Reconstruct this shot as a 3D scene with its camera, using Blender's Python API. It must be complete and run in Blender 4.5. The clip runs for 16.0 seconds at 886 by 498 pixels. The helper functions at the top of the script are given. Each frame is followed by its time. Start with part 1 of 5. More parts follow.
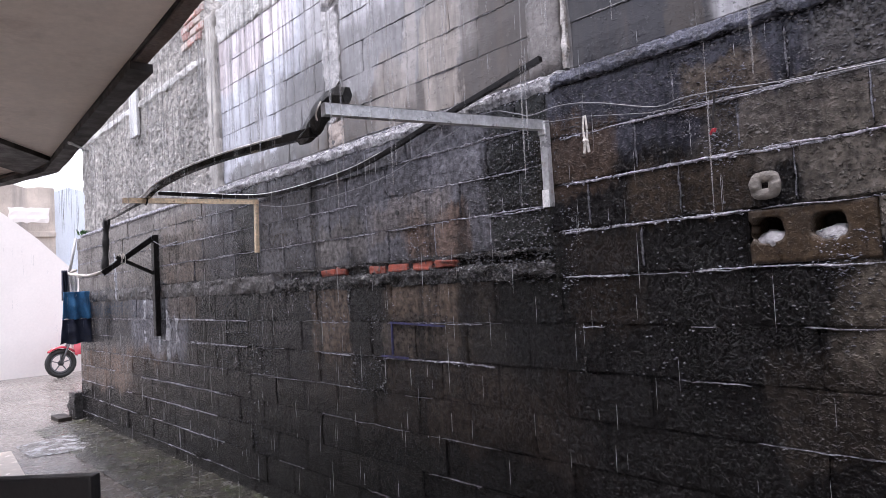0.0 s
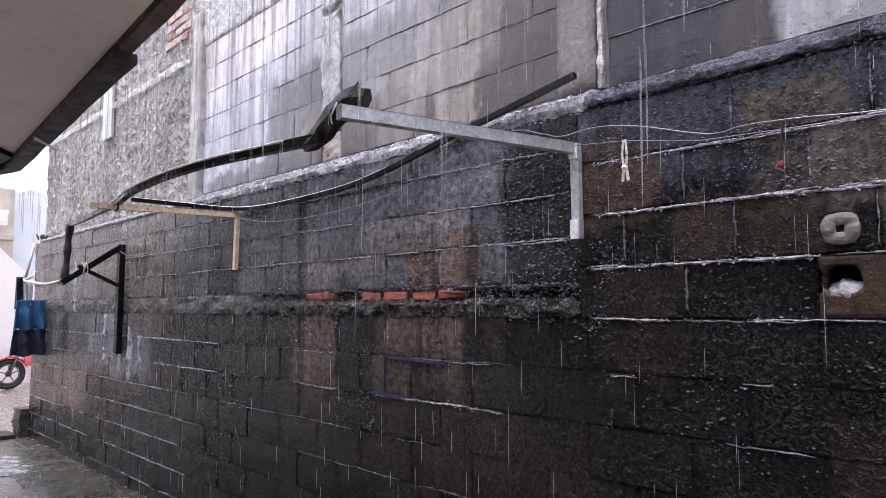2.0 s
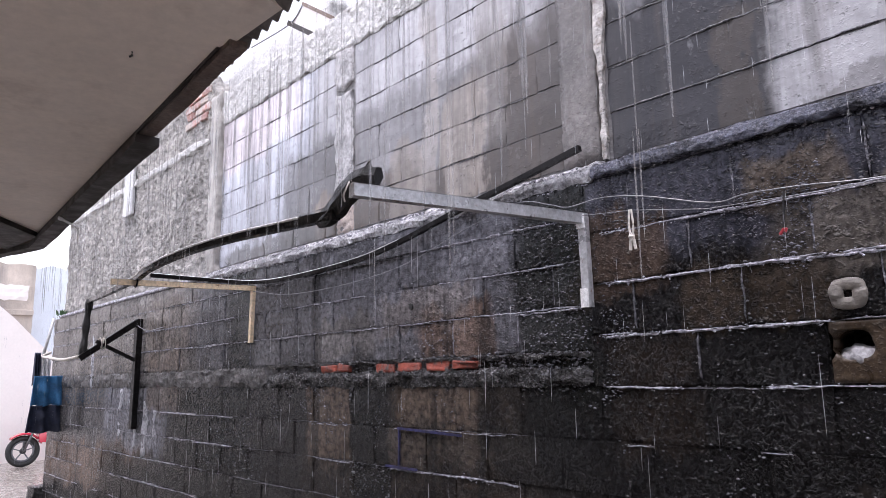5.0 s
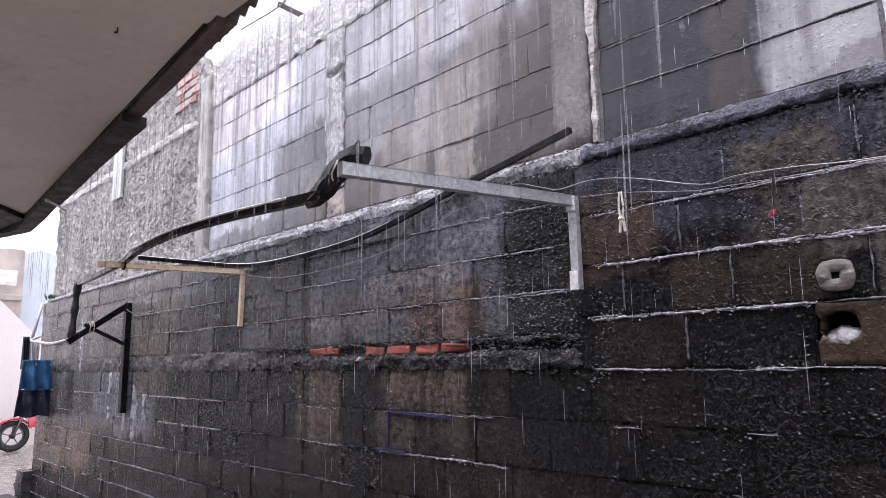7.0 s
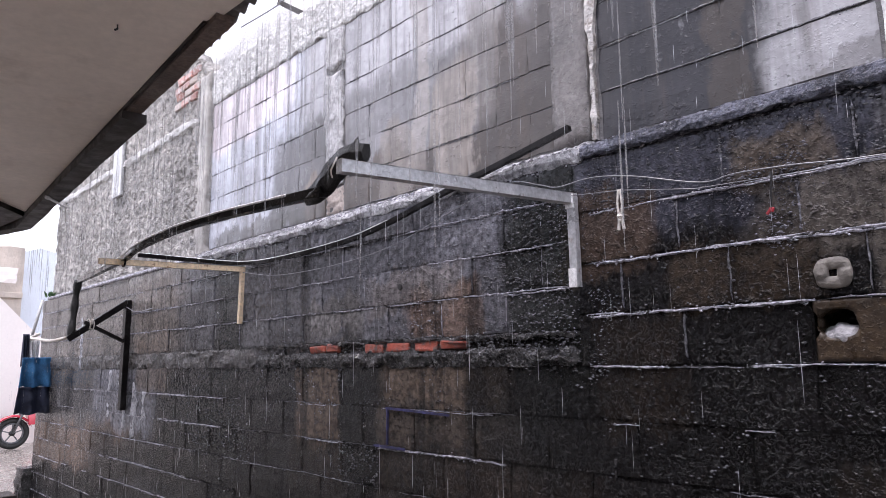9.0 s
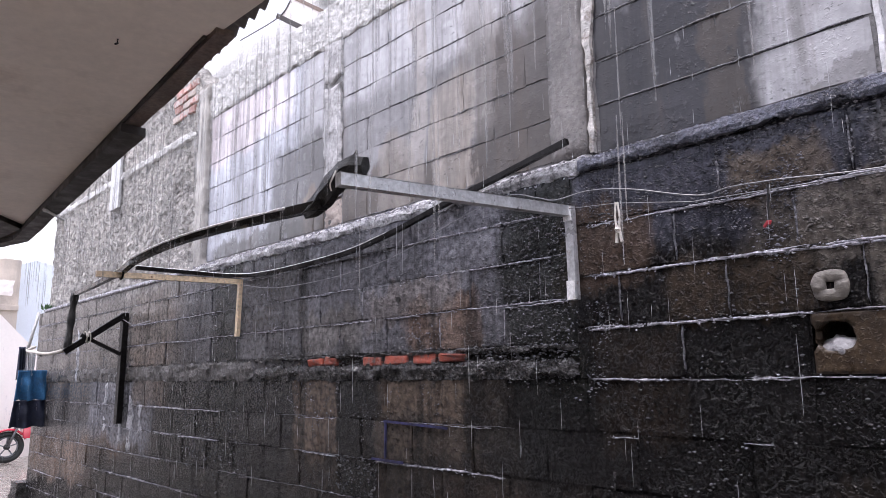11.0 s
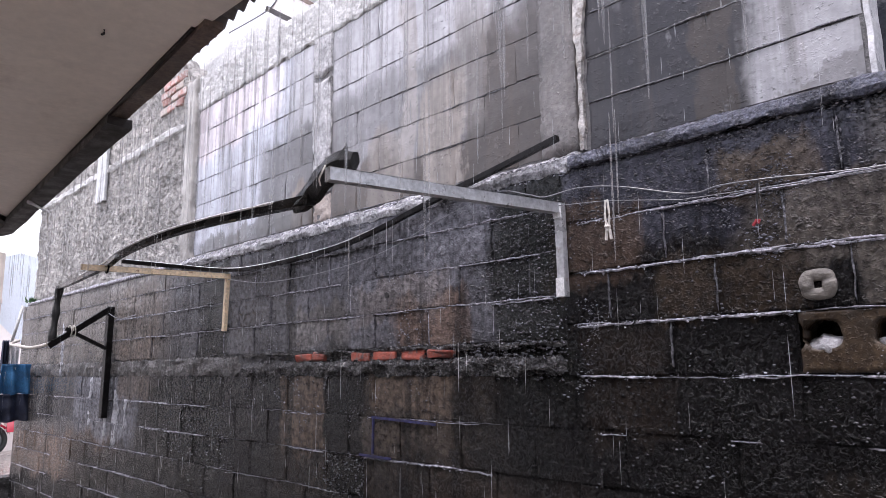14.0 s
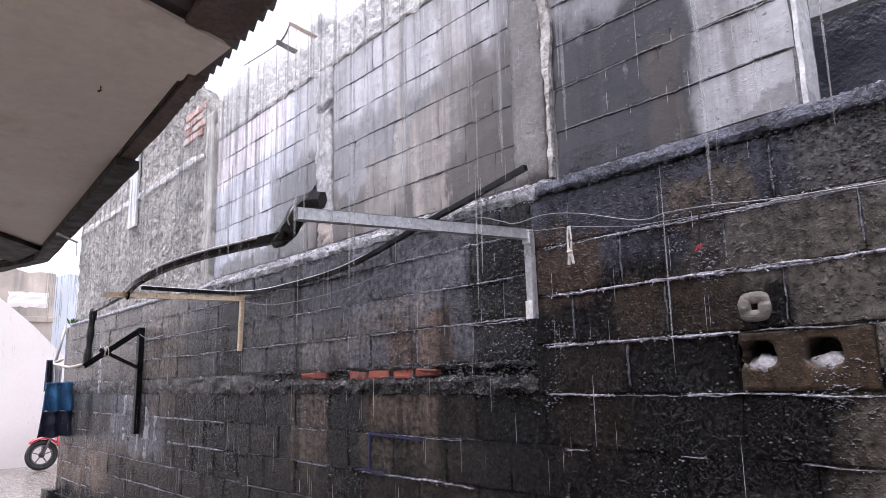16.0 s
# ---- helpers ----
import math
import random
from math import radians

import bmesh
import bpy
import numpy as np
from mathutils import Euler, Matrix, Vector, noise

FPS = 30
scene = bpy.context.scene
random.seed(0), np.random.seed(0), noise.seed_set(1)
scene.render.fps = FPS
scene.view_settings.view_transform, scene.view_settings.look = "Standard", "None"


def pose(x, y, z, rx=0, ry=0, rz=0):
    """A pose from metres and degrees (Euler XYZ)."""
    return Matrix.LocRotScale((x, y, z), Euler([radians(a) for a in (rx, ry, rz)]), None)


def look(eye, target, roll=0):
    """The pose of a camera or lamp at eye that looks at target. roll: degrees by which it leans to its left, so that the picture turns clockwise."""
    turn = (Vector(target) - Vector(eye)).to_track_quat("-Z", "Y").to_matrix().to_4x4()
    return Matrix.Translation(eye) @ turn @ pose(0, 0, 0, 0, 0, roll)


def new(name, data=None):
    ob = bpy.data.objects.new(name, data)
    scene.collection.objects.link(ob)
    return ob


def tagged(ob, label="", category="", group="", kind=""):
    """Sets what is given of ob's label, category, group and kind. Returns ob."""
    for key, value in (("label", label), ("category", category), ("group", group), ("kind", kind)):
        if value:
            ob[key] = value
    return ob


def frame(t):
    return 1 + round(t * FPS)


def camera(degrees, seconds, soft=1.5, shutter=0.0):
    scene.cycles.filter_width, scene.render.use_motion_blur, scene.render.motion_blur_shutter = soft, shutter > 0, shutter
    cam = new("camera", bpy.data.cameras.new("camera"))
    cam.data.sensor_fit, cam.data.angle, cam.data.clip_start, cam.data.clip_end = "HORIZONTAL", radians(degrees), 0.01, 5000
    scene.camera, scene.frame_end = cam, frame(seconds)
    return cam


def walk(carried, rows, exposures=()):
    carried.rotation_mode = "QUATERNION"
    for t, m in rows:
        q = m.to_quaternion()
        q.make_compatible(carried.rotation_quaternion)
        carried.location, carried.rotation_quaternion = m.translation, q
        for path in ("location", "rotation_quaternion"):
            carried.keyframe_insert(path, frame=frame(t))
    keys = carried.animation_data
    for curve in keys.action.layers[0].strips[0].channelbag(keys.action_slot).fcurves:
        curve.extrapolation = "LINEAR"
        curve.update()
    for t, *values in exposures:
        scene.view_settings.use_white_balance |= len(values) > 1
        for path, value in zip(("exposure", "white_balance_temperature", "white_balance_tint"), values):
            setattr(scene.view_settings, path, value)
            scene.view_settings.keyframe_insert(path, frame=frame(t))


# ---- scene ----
cam = camera(65.7, 16.0, soft=0.8)
PATH = [
    (0, (3.291, -2.328, 1.534), (1.788, -1.012, 1.626), -3.3),
    (0.5, (3.163, -2.22, 1.545), (1.585, -1.011, 1.764), -2.7),
    (1, (3.054, -2.198, 1.542), (1.475, -0.979, 1.691), 0.2),
    (1.5, (2.969, -2.233, 1.553), (1.499, -0.884, 1.685), -0.3),
    (2, (2.924, -2.242, 1.569), (1.488, -0.86, 1.734), -0.3),
    (2.2, (2.928, -2.251, 1.554), (1.549, -0.841, 1.888), -1.1),
    (2.4, (2.969, -2.238, 1.576), (1.602, -0.868, 2.079), -1.0),
    (2.5, (2.962, -2.27, 1.582), (1.604, -0.905, 2.122), -0.5),
    (3, (2.984, -2.267, 1.591), (1.69, -0.848, 2.15), -0.0),
    (3.5, (2.984, -2.263, 1.592), (1.623, -0.857, 2.004), -0.6),
    (4, (2.979, -2.261, 1.585), (1.529, -0.928, 1.93), -1.5),
    (4.2, (2.975, -2.266, 1.584), (1.52, -0.941, 1.942), -1.7),
    (6.3, (2.963, -2.263, 1.561), (1.537, -0.902, 1.898), -0.7),
    (6.5, (2.965, -2.262, 1.553), (1.533, -0.904, 1.877), -0.9),
    (7, (2.962, -2.247, 1.56), (1.528, -0.891, 1.882), -1.1),
    (7.5, (2.964, -2.254, 1.556), (1.514, -0.915, 1.883), -0.7),
    (8, (2.966, -2.251, 1.555), (1.515, -0.915, 1.884), -1.0),
    (8.5, (2.966, -2.251, 1.558), (1.515, -0.912, 1.877), -1.1),
    (9, (2.968, -2.248, 1.554), (1.534, -0.892, 1.872), -1.0),
    (11.5, (2.969, -2.256, 1.557), (1.545, -0.897, 1.912), -1.1),
    (12, (2.968, -2.255, 1.556), (1.555, -0.883, 1.906), -1.0),
    (12.5, (2.967, -2.253, 1.557), (1.568, -0.869, 1.914), -1.0),
    (13, (2.968, -2.257, 1.562), (1.569, -0.871, 1.916), -0.8),
    (13.5, (2.96, -2.256, 1.558), (1.555, -0.873, 1.894), -0.6),
    (14, (2.96, -2.251, 1.56), (1.557, -0.867, 1.899), -0.8),
    (14.5, (2.969, -2.255, 1.559), (1.613, -0.823, 1.895), -1.1),
    (15, (3.032, -2.228, 1.577), (1.758, -0.726, 1.928), -3.0),
    (15.5, (3.171, -2.173, 1.572), (1.834, -0.73, 1.935), -3.6),
    (16, (3.28, -2.172, 1.599), (1.799, -0.879, 1.965), -1.6),
]
walk(cam, [(t, look(eye, target, roll)) for t, eye, target, roll in PATH],
     exposures=[(0, 1.54, 6320, 20), (16, 1.54, 6320, 20)])

# ---- world, sun, exposure ----
world = bpy.data.worlds.new("overcast_sky")
scene.world = world
world.use_nodes = True
wn, wl = world.node_tree.nodes, world.node_tree.links
wn.clear()
sky = wn.new("ShaderNodeTexSky")
sky.sky_type = "NISHITA"
sky.sun_disc = False
sky.sun_elevation = radians(68)
sky.sun_rotation = radians(200)
grey = wn.new("ShaderNodeHueSaturation")
grey.inputs["Saturation"].default_value = 0.27
bg = wn.new("ShaderNodeBackground")
bg.inputs["Strength"].default_value = 0.15
wo = wn.new("ShaderNodeOutputWorld")
wl.new(sky.outputs["Color"], grey.inputs["Color"])
wl.new(grey.outputs["Color"], bg.inputs["Color"])
wl.new(bg.outputs["Background"], wo.inputs["Surface"])

sun_data = bpy.data.lights.new("sun", "SUN")
sun_data.energy = 1.2
sun_data.angle = radians(35)
sun_data.color = (1.0, 0.97, 0.95)
sun = new("sun", sun_data)
sun.matrix_basis = look((0, -4, 12), (0, -1.0, 0))


# ---- materials ----
def ramp(nt, fac, stops):
    n = nt.nodes.new("ShaderNodeValToRGB")
    els = n.color_ramp.elements
    while len(els) < len(stops):
        els.new(0.5)
    for e, (p, c) in zip(els, stops):
        e.position = p
        e.color = (*c, 1) if isinstance(c, tuple) else (c, c, c, 1)
    nt.links.new(fac, n.inputs["Fac"])
    return n.outputs["Color"]


def noise_tex(nt, scale, detail=4, rough=0.6, stretch=(1, 1, 1)):
    geo = nt.nodes.new("ShaderNodeNewGeometry")
    mp = nt.nodes.new("ShaderNodeMapping")
    mp.inputs["Scale"].default_value = stretch
    n = nt.nodes.new("ShaderNodeTexNoise")
    n.inputs["Scale"].default_value = scale
    n.inputs["Detail"].default_value = detail
    n.inputs["Roughness"].default_value = rough
    nt.links.new(geo.outputs["Position"], mp.inputs["Vector"])
    nt.links.new(mp.outputs["Vector"], n.inputs["Vector"])
    return n.outputs["Fac"]


def mix(nt, kind, fac, a, b):
    n = nt.nodes.new("ShaderNodeMix")
    n.data_type = "RGBA"
    n.blend_type = kind
    for sock, v in ((n.inputs["Factor"], fac), (n.inputs["A"], a), (n.inputs["B"], b)):
        if isinstance(v, (int, float)):
            sock.default_value = v if sock.type == "VALUE" else (v, v, v, 1)
        elif isinstance(v, tuple):
            sock.default_value = (*v, 1)
        else:
            nt.links.new(v, sock)
    return n.outputs["Result"]


def stain_sheen_layers(nt, col, stains):
    """Lays ragged, run-down patches of stain and painted sheen over a colour, one after another."""
    def vmath(op, a, b):
        n = nt.nodes.new("ShaderNodeVectorMath")
        n.operation = op
        for sock, v in zip(n.inputs, (a, b)):
            if isinstance(v, tuple):
                sock.default_value = v
            elif v is not None:
                nt.links.new(v, sock)
        return n
    geo = nt.nodes.new("ShaderNodeNewGeometry")
    pos = geo.outputs["Position"]
    for scale, amount, stretch in ((2.6, 0.34, (1, 1, 0.55)), (13, 0.15, (1, 1, 0.3)), (48, 0.05, (1, 1, 0.7))):
        mp = nt.nodes.new("ShaderNodeMapping")
        mp.inputs["Scale"].default_value = stretch
        nz = nt.nodes.new("ShaderNodeTexNoise")
        nz.inputs["Scale"].default_value = scale
        nz.inputs["Detail"].default_value = 3
        nt.links.new(geo.outputs["Position"], mp.inputs["Vector"])
        nt.links.new(mp.outputs["Vector"], nz.inputs["Vector"])
        off = vmath("SUBTRACT", nz.outputs["Color"], (0.5, 0.5, 0.5)).outputs[0]
        pos = vmath("ADD", pos, vmath("MULTIPLY", off, (amount, 0, amount * 1.2)).outputs[0]).outputs[0]
    for (cx, cz), (hx, hz), c, amount in stains:
        d = vmath("MULTIPLY", vmath("SUBTRACT", pos, (cx, 0, cz)).outputs[0], (1 / hx, 0, 1 / hz)).outputs[0]
        d = vmath("MULTIPLY", d, d).outputs[0]
        d = vmath("MULTIPLY", d, d)
        ln = vmath("LENGTH", d.outputs[0], None).outputs["Value"]
        mr = nt.nodes.new("ShaderNodeMapRange")
        mr.interpolation_type = "SMOOTHSTEP"
        for k, v in (("From Min", 2.0), ("From Max", 0.35), ("To Min", 0.0), ("To Max", amount)):
            mr.inputs[k].default_value = v
        nt.links.new(ln, mr.inputs["Value"])
        col = mix(nt, "MIX", mr.outputs["Result"], col, c)
    return col


def surface(name, color, rough=(0.4, 0.7), metal=0.0, big=(1.5, 0.6, 1.3), fine=(60, 0.75, 1.2),
            bump=((80, 0.004), (14, 0.01)), streak=None, spots=None, coat=0.0, spec=0.5,
            vary=0.0, speckle=None, columns=None, stains=(), patchy=None):
    """A weathered surface: big and fine colour variation, optional drip streaks and spots, two scales of relief.
    stains are soft-edged patches of other colour, stain and painted sheen alike, on an x-z wall: (x, z), (half width,
    half height), colour, amount."""
    m = bpy.data.materials.new(name)
    m.use_nodes = True
    nt = m.node_tree
    bsdf = nt.nodes["Principled BSDF"]
    if vary:
        info = nt.nodes.new("ShaderNodeObjectInfo")
    rgb = nt.nodes.new("ShaderNodeRGB")
    rgb.outputs[0].default_value = (*color, 1)
    col = rgb.outputs[0]
    if stains:
        col = stain_sheen_layers(nt, col, stains)
    if vary:
        col = mix(nt, "MULTIPLY", 1.0, col, ramp(nt, info.outputs["Random"], [(0, 1 - vary), (1, 1 + vary)]))
    if big:
        s, lo, hi = big
        col = mix(nt, "MULTIPLY", 1.0, col, ramp(nt, noise_tex(nt, s, 5), [(0.3, lo), (0.7, hi)]))
    if fine:
        s, lo, hi = fine
        col = mix(nt, "MULTIPLY", 1.0, col, ramp(nt, noise_tex(nt, s, 3), [(0.3, lo), (0.7, hi)]))
    if columns:
        s, lo_at, hi_at, scol, amount = columns
        f = ramp(nt, noise_tex(nt, s, 5, 0.7, (1, 1, 0.09)), [(lo_at, 0.0), (hi_at, amount)])
        col = mix(nt, "MIX", f, col, scol)
    if streak:
        s, lo_at, hi_at, scol, amount = streak
        f = ramp(nt, noise_tex(nt, s, 4, 0.65, (1, 1, 0.06)), [(lo_at, 0.0), (hi_at, amount)])
        col = mix(nt, "MIX", f, col, scol)
    if spots:
        s, lo_at, hi_at, scol, amount = spots
        f = ramp(nt, noise_tex(nt, s, 5, 0.7), [(lo_at, 0.0), (hi_at, amount)])
        col = mix(nt, "MIX", f, col, scol)
    if speckle:
        s, lo_at, hi_at, scol, amount = speckle
        f = ramp(nt, noise_tex(nt, s, 3, 0.6, (1, 1, 1.7)), [(lo_at, 0.0), (hi_at, amount)])
        g = ramp(nt, noise_tex(nt, 4.5, 4, 0.6), [(0.38, 0.12), (0.62, 1.0)])
        col = mix(nt, "MIX", mix(nt, "MULTIPLY", 1.0, f, g), col, scol)
    nt.links.new(col, bsdf.inputs["Base Color"])
    nt.links.new(ramp(nt, noise_tex(nt, 9, 4), [(0.35, rough[0]), (0.65, rough[1])]), bsdf.inputs["Roughness"])
    bsdf.inputs["Metallic"].default_value = metal
    bsdf.inputs["Specular IOR Level"].default_value = spec
    bsdf.inputs["Coat Weight"].default_value = coat
    bsdf.inputs["Coat Roughness"].default_value = 0.15
    normal = None
    strength = ramp(nt, noise_tex(nt, patchy[0], 4), [(0.36, patchy[1]), (0.62, 1.0)]) if patchy else None
    for s, d, *knob in bump:
        b = nt.nodes.new("ShaderNodeBump")
        b.inputs["Strength"].default_value = 1.0
        b.inputs["Distance"].default_value = d
        if strength:
            nt.links.new(strength, b.inputs["Strength"])
        high = noise_tex(nt, s, 3 if knob else 5, 0.55 if knob else 0.65)
        if knob:
            high = ramp(nt, high, [(knob[0], 0.0), (knob[0] + 0.22, 1.0)])
        nt.links.new(high, b.inputs["Height"])
        if normal:
            nt.links.new(normal, b.inputs["Normal"])
        normal = b.outputs["Normal"]
    if normal:
        nt.links.new(normal, bsdf.inputs["Normal"])
    return m


BLACK = (0.0065, 0.006, 0.0063)
# bare or stained patches in the black paint of the lower wall, with wet sheen painted bluish grey into the upper
# courses, then the black wet runs over them
LOWER_STAINS_SHEEN = [
    ((-4.9, 2.0), (2.3, 0.50), (0.155, 0.143, 0.132), 1.0), ((-2.9, 1.92), (0.55, 0.34), (0.125, 0.108, 0.096), 0.9),
    ((-5.1, 0.78), (1.6, 0.27), (0.135, 0.098, 0.078), 0.95), ((-5.6, 1.25), (1.1, 0.3), (0.085, 0.082, 0.083), 0.9),
    ((-3.75, 1.28), (0.75, 0.30), (0.20, 0.205, 0.235), 0.8), ((-3.0, 1.55), (0.35, 0.22), (0.13, 0.105, 0.09), 0.8),
    # bluish grey of this row paints the sheen below the ledge
    ((-0.9, 1.98), (1.5, 0.42), (0.082, 0.081, 0.088), 0.9), ((0.35, 2.05), (0.95, 0.36), (0.098, 0.098, 0.110), 0.95),
    ((-0.35, 1.78), (0.28, 0.12), (0.105, 0.098, 0.095), 0.8), ((0.62, 1.76), (0.26, 0.12), (0.125, 0.085, 0.066), 0.85),
    ((0.35, 1.90), (0.35, 0.09), (0.115, 0.10, 0.094), 0.6),
    ((-0.47, 1.33), (0.24, 0.24), (0.088, 0.066, 0.052), 0.95), ((0.55, 1.36), (0.40, 0.19), (0.105, 0.080, 0.062), 0.95),
    ((0.42, 1.19), (0.60, 0.14), (0.052, 0.043, 0.036), 0.9), ((0.25, 0.92), (1.1, 0.22), (0.024, 0.019, 0.016), 0.9),
    ((1.95, 2.2), (0.9, 0.2), (0.036, 0.037, 0.048), 0.9), ((1.50, 2.0), (0.20, 0.15), (0.060, 0.042, 0.032), 0.9),
    ((2.14, 2.22), (0.17, 0.10), (0.070, 0.056, 0.044), 0.85), ((2.42, 1.98), (0.36, 0.15), (0.085, 0.075, 0.066), 0.9),
    ((2.0, 1.80), (0.22, 0.13), (0.036, 0.026, 0.018), 0.8), ((2.66, 1.80), (0.25, 0.16), (0.095, 0.085, 0.074), 0.9), ((2.95, 2.2), (0.45, 0.16), (0.085, 0.081, 0.080), 0.9),
    ((2.72, 1.36), (0.28, 0.20), (0.072, 0.062, 0.051), 0.9), ((2.55, 1.05), (0.3, 0.16), (0.028, 0.023, 0.019), 0.8),
    ((1.62, 1.48), (0.18, 0.2), (0.024, 0.018, 0.014), 0.7),
    ((-2.0, 1.1), (0.65, 0.50), (0.008, 0.008, 0.007), 0.92), ((-1.62, 1.95), (0.22, 0.5), (0.010, 0.011, 0.009), 0.9),
    ((-2.4, 0.36), (2.1, 0.52), (0.008, 0.007, 0.006), 0.95), ((-1.15, 1.2), (0.32, 0.4), (0.010, 0.009, 0.009), 0.85),
    ((-0.10, 1.25), (0.14, 0.42), (0.007, 0.007, 0.007), 0.9), ((1.20, 1.90), (0.19, 0.48), (0.011, 0.012, 0.010), 0.85),
    ((1.05, 1.35), (0.28, 0.3), (0.009, 0.009, 0.009), 0.8)]
PEBBLES = ((105, 0.008, 0.54), (46, 0.018, 0.54), (15, 0.009))
# the pale bluish speckle paints sky glints onto the wet blocks
M_BLOCK = surface("wet_painted_block", BLACK, vary=0.22, rough=(0.05, 0.20), big=(1.1, 0.6, 1.5), fine=(30, 0.35, 1.7),
                  bump=PEBBLES, patchy=(2.1, 0.4), stains=LOWER_STAINS_SHEEN,
                  columns=(4.2, 0.54, 0.64, (0.005, 0.005, 0.005), 0.7), streak=(14, 0.62, 0.82, (0.10, 0.095, 0.10), 0.10),
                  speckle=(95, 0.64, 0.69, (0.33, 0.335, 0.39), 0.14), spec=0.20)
M_BLOCK_TAN = surface("wet_brown_block", (0.058, 0.041, 0.027), rough=(0.2, 0.45), big=(5, 0.5, 1.4), fine=(40, 0.6, 1.4),
                      bump=((100, 0.003, 0.55), (30, 0.004)), spots=(11, 0.50, 0.64, (0.035, 0.028, 0.022), 0.8), spec=0.22)
M_MORTAR = surface("wet_dark_mortar", (0.022, 0.021, 0.022), rough=(0.08, 0.25), big=(3, 0.4, 1.6), fine=(40, 0.4, 1.7),
                   bump=((90, 0.006, 0.48), (36, 0.014, 0.5)), speckle=(60, 0.56, 0.66, (0.24, 0.23, 0.24), 0.6), spec=0.34)
M_BAND = surface("wet_black_cement", (0.030, 0.029, 0.030), rough=(0.08, 0.25), big=(3, 0.35, 1.8), fine=(50, 0.4, 1.7),
                 bump=((90, 0.006, 0.48), (36, 0.016, 0.5)), speckle=(52, 0.54, 0.64, (0.28, 0.27, 0.28), 0.6), spec=0.5)
# mortar kept pale and bluish, partly for the sky gleam on its wet top
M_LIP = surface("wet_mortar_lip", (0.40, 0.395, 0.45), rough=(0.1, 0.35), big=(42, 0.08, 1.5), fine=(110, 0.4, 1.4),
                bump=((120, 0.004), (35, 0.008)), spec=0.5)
M_CAP = surface("wet_cement_cap", (0.54, 0.535, 0.56), rough=(0.1, 0.35), big=(9, 0.35, 1.4), fine=(60, 0.5, 1.4),
                bump=((120, 0.012), (50, 0.026)), spots=(22, 0.55, 0.65, (0.06, 0.06, 0.066), 0.75), spec=0.6)
M_CAP_DARK = surface("wet_bluish_cement", (0.085, 0.09, 0.12), rough=(0.12, 0.4), big=(9, 0.3, 1.7), fine=(60, 0.4, 1.6),
                     bump=((110, 0.014), (45, 0.028)), speckle=(48, 0.53, 0.62, (0.30, 0.30, 0.36), 0.7), spec=0.4)
# runs and stains of the upper wall, from the pale end to the dark panel beside the opening; sky sheen and glare are
# painted in as pale patches at the left and top
UPPER_STAINS_SHEEN = [
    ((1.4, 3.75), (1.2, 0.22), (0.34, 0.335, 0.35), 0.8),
    # bluish white here is the grazing sky sheen, put into the colour
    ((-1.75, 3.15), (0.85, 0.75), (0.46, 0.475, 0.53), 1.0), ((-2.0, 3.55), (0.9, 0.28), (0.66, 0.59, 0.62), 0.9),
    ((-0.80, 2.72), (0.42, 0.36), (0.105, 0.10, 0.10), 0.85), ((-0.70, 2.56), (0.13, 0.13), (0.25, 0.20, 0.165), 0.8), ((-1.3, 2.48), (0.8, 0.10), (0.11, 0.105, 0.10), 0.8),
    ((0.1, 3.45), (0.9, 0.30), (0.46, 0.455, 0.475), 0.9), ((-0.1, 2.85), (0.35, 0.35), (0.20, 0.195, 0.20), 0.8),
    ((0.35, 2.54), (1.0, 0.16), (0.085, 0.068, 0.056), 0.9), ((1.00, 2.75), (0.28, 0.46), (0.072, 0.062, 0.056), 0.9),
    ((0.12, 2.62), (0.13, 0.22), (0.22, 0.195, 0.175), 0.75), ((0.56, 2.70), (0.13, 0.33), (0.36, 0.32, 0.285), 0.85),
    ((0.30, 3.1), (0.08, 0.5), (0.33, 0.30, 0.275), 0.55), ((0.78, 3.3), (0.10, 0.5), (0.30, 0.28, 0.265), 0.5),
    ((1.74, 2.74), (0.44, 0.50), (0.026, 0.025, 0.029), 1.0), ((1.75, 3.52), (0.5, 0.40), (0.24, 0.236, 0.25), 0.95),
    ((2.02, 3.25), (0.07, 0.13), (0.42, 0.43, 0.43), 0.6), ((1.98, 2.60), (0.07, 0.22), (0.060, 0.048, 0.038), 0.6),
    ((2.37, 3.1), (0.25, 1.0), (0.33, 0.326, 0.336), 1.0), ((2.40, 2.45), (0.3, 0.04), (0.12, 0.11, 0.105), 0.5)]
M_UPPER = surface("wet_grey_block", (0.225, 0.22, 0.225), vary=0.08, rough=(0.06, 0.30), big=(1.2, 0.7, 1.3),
                  fine=(22, 0.86, 1.12), spec=0.30, bump=((75, 0.0025, 0.58), (30, 0.003, 0.60), (9, 0.007)), stains=UPPER_STAINS_SHEEN, patchy=(3.0, 0.3),
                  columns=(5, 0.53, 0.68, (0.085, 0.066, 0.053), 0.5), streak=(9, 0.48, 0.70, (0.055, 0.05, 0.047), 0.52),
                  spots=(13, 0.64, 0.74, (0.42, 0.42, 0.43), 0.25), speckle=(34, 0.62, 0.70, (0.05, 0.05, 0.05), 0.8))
M_JOINT_PALE = surface("wet_pale_mortar", (0.12, 0.115, 0.115), rough=(0.12, 0.35), big=(7, 0.25, 1.6), fine=(60, 0.5, 1.5),
                       bump=((90, 0.006, 0.48), (36, 0.012, 0.5)), spec=0.4)
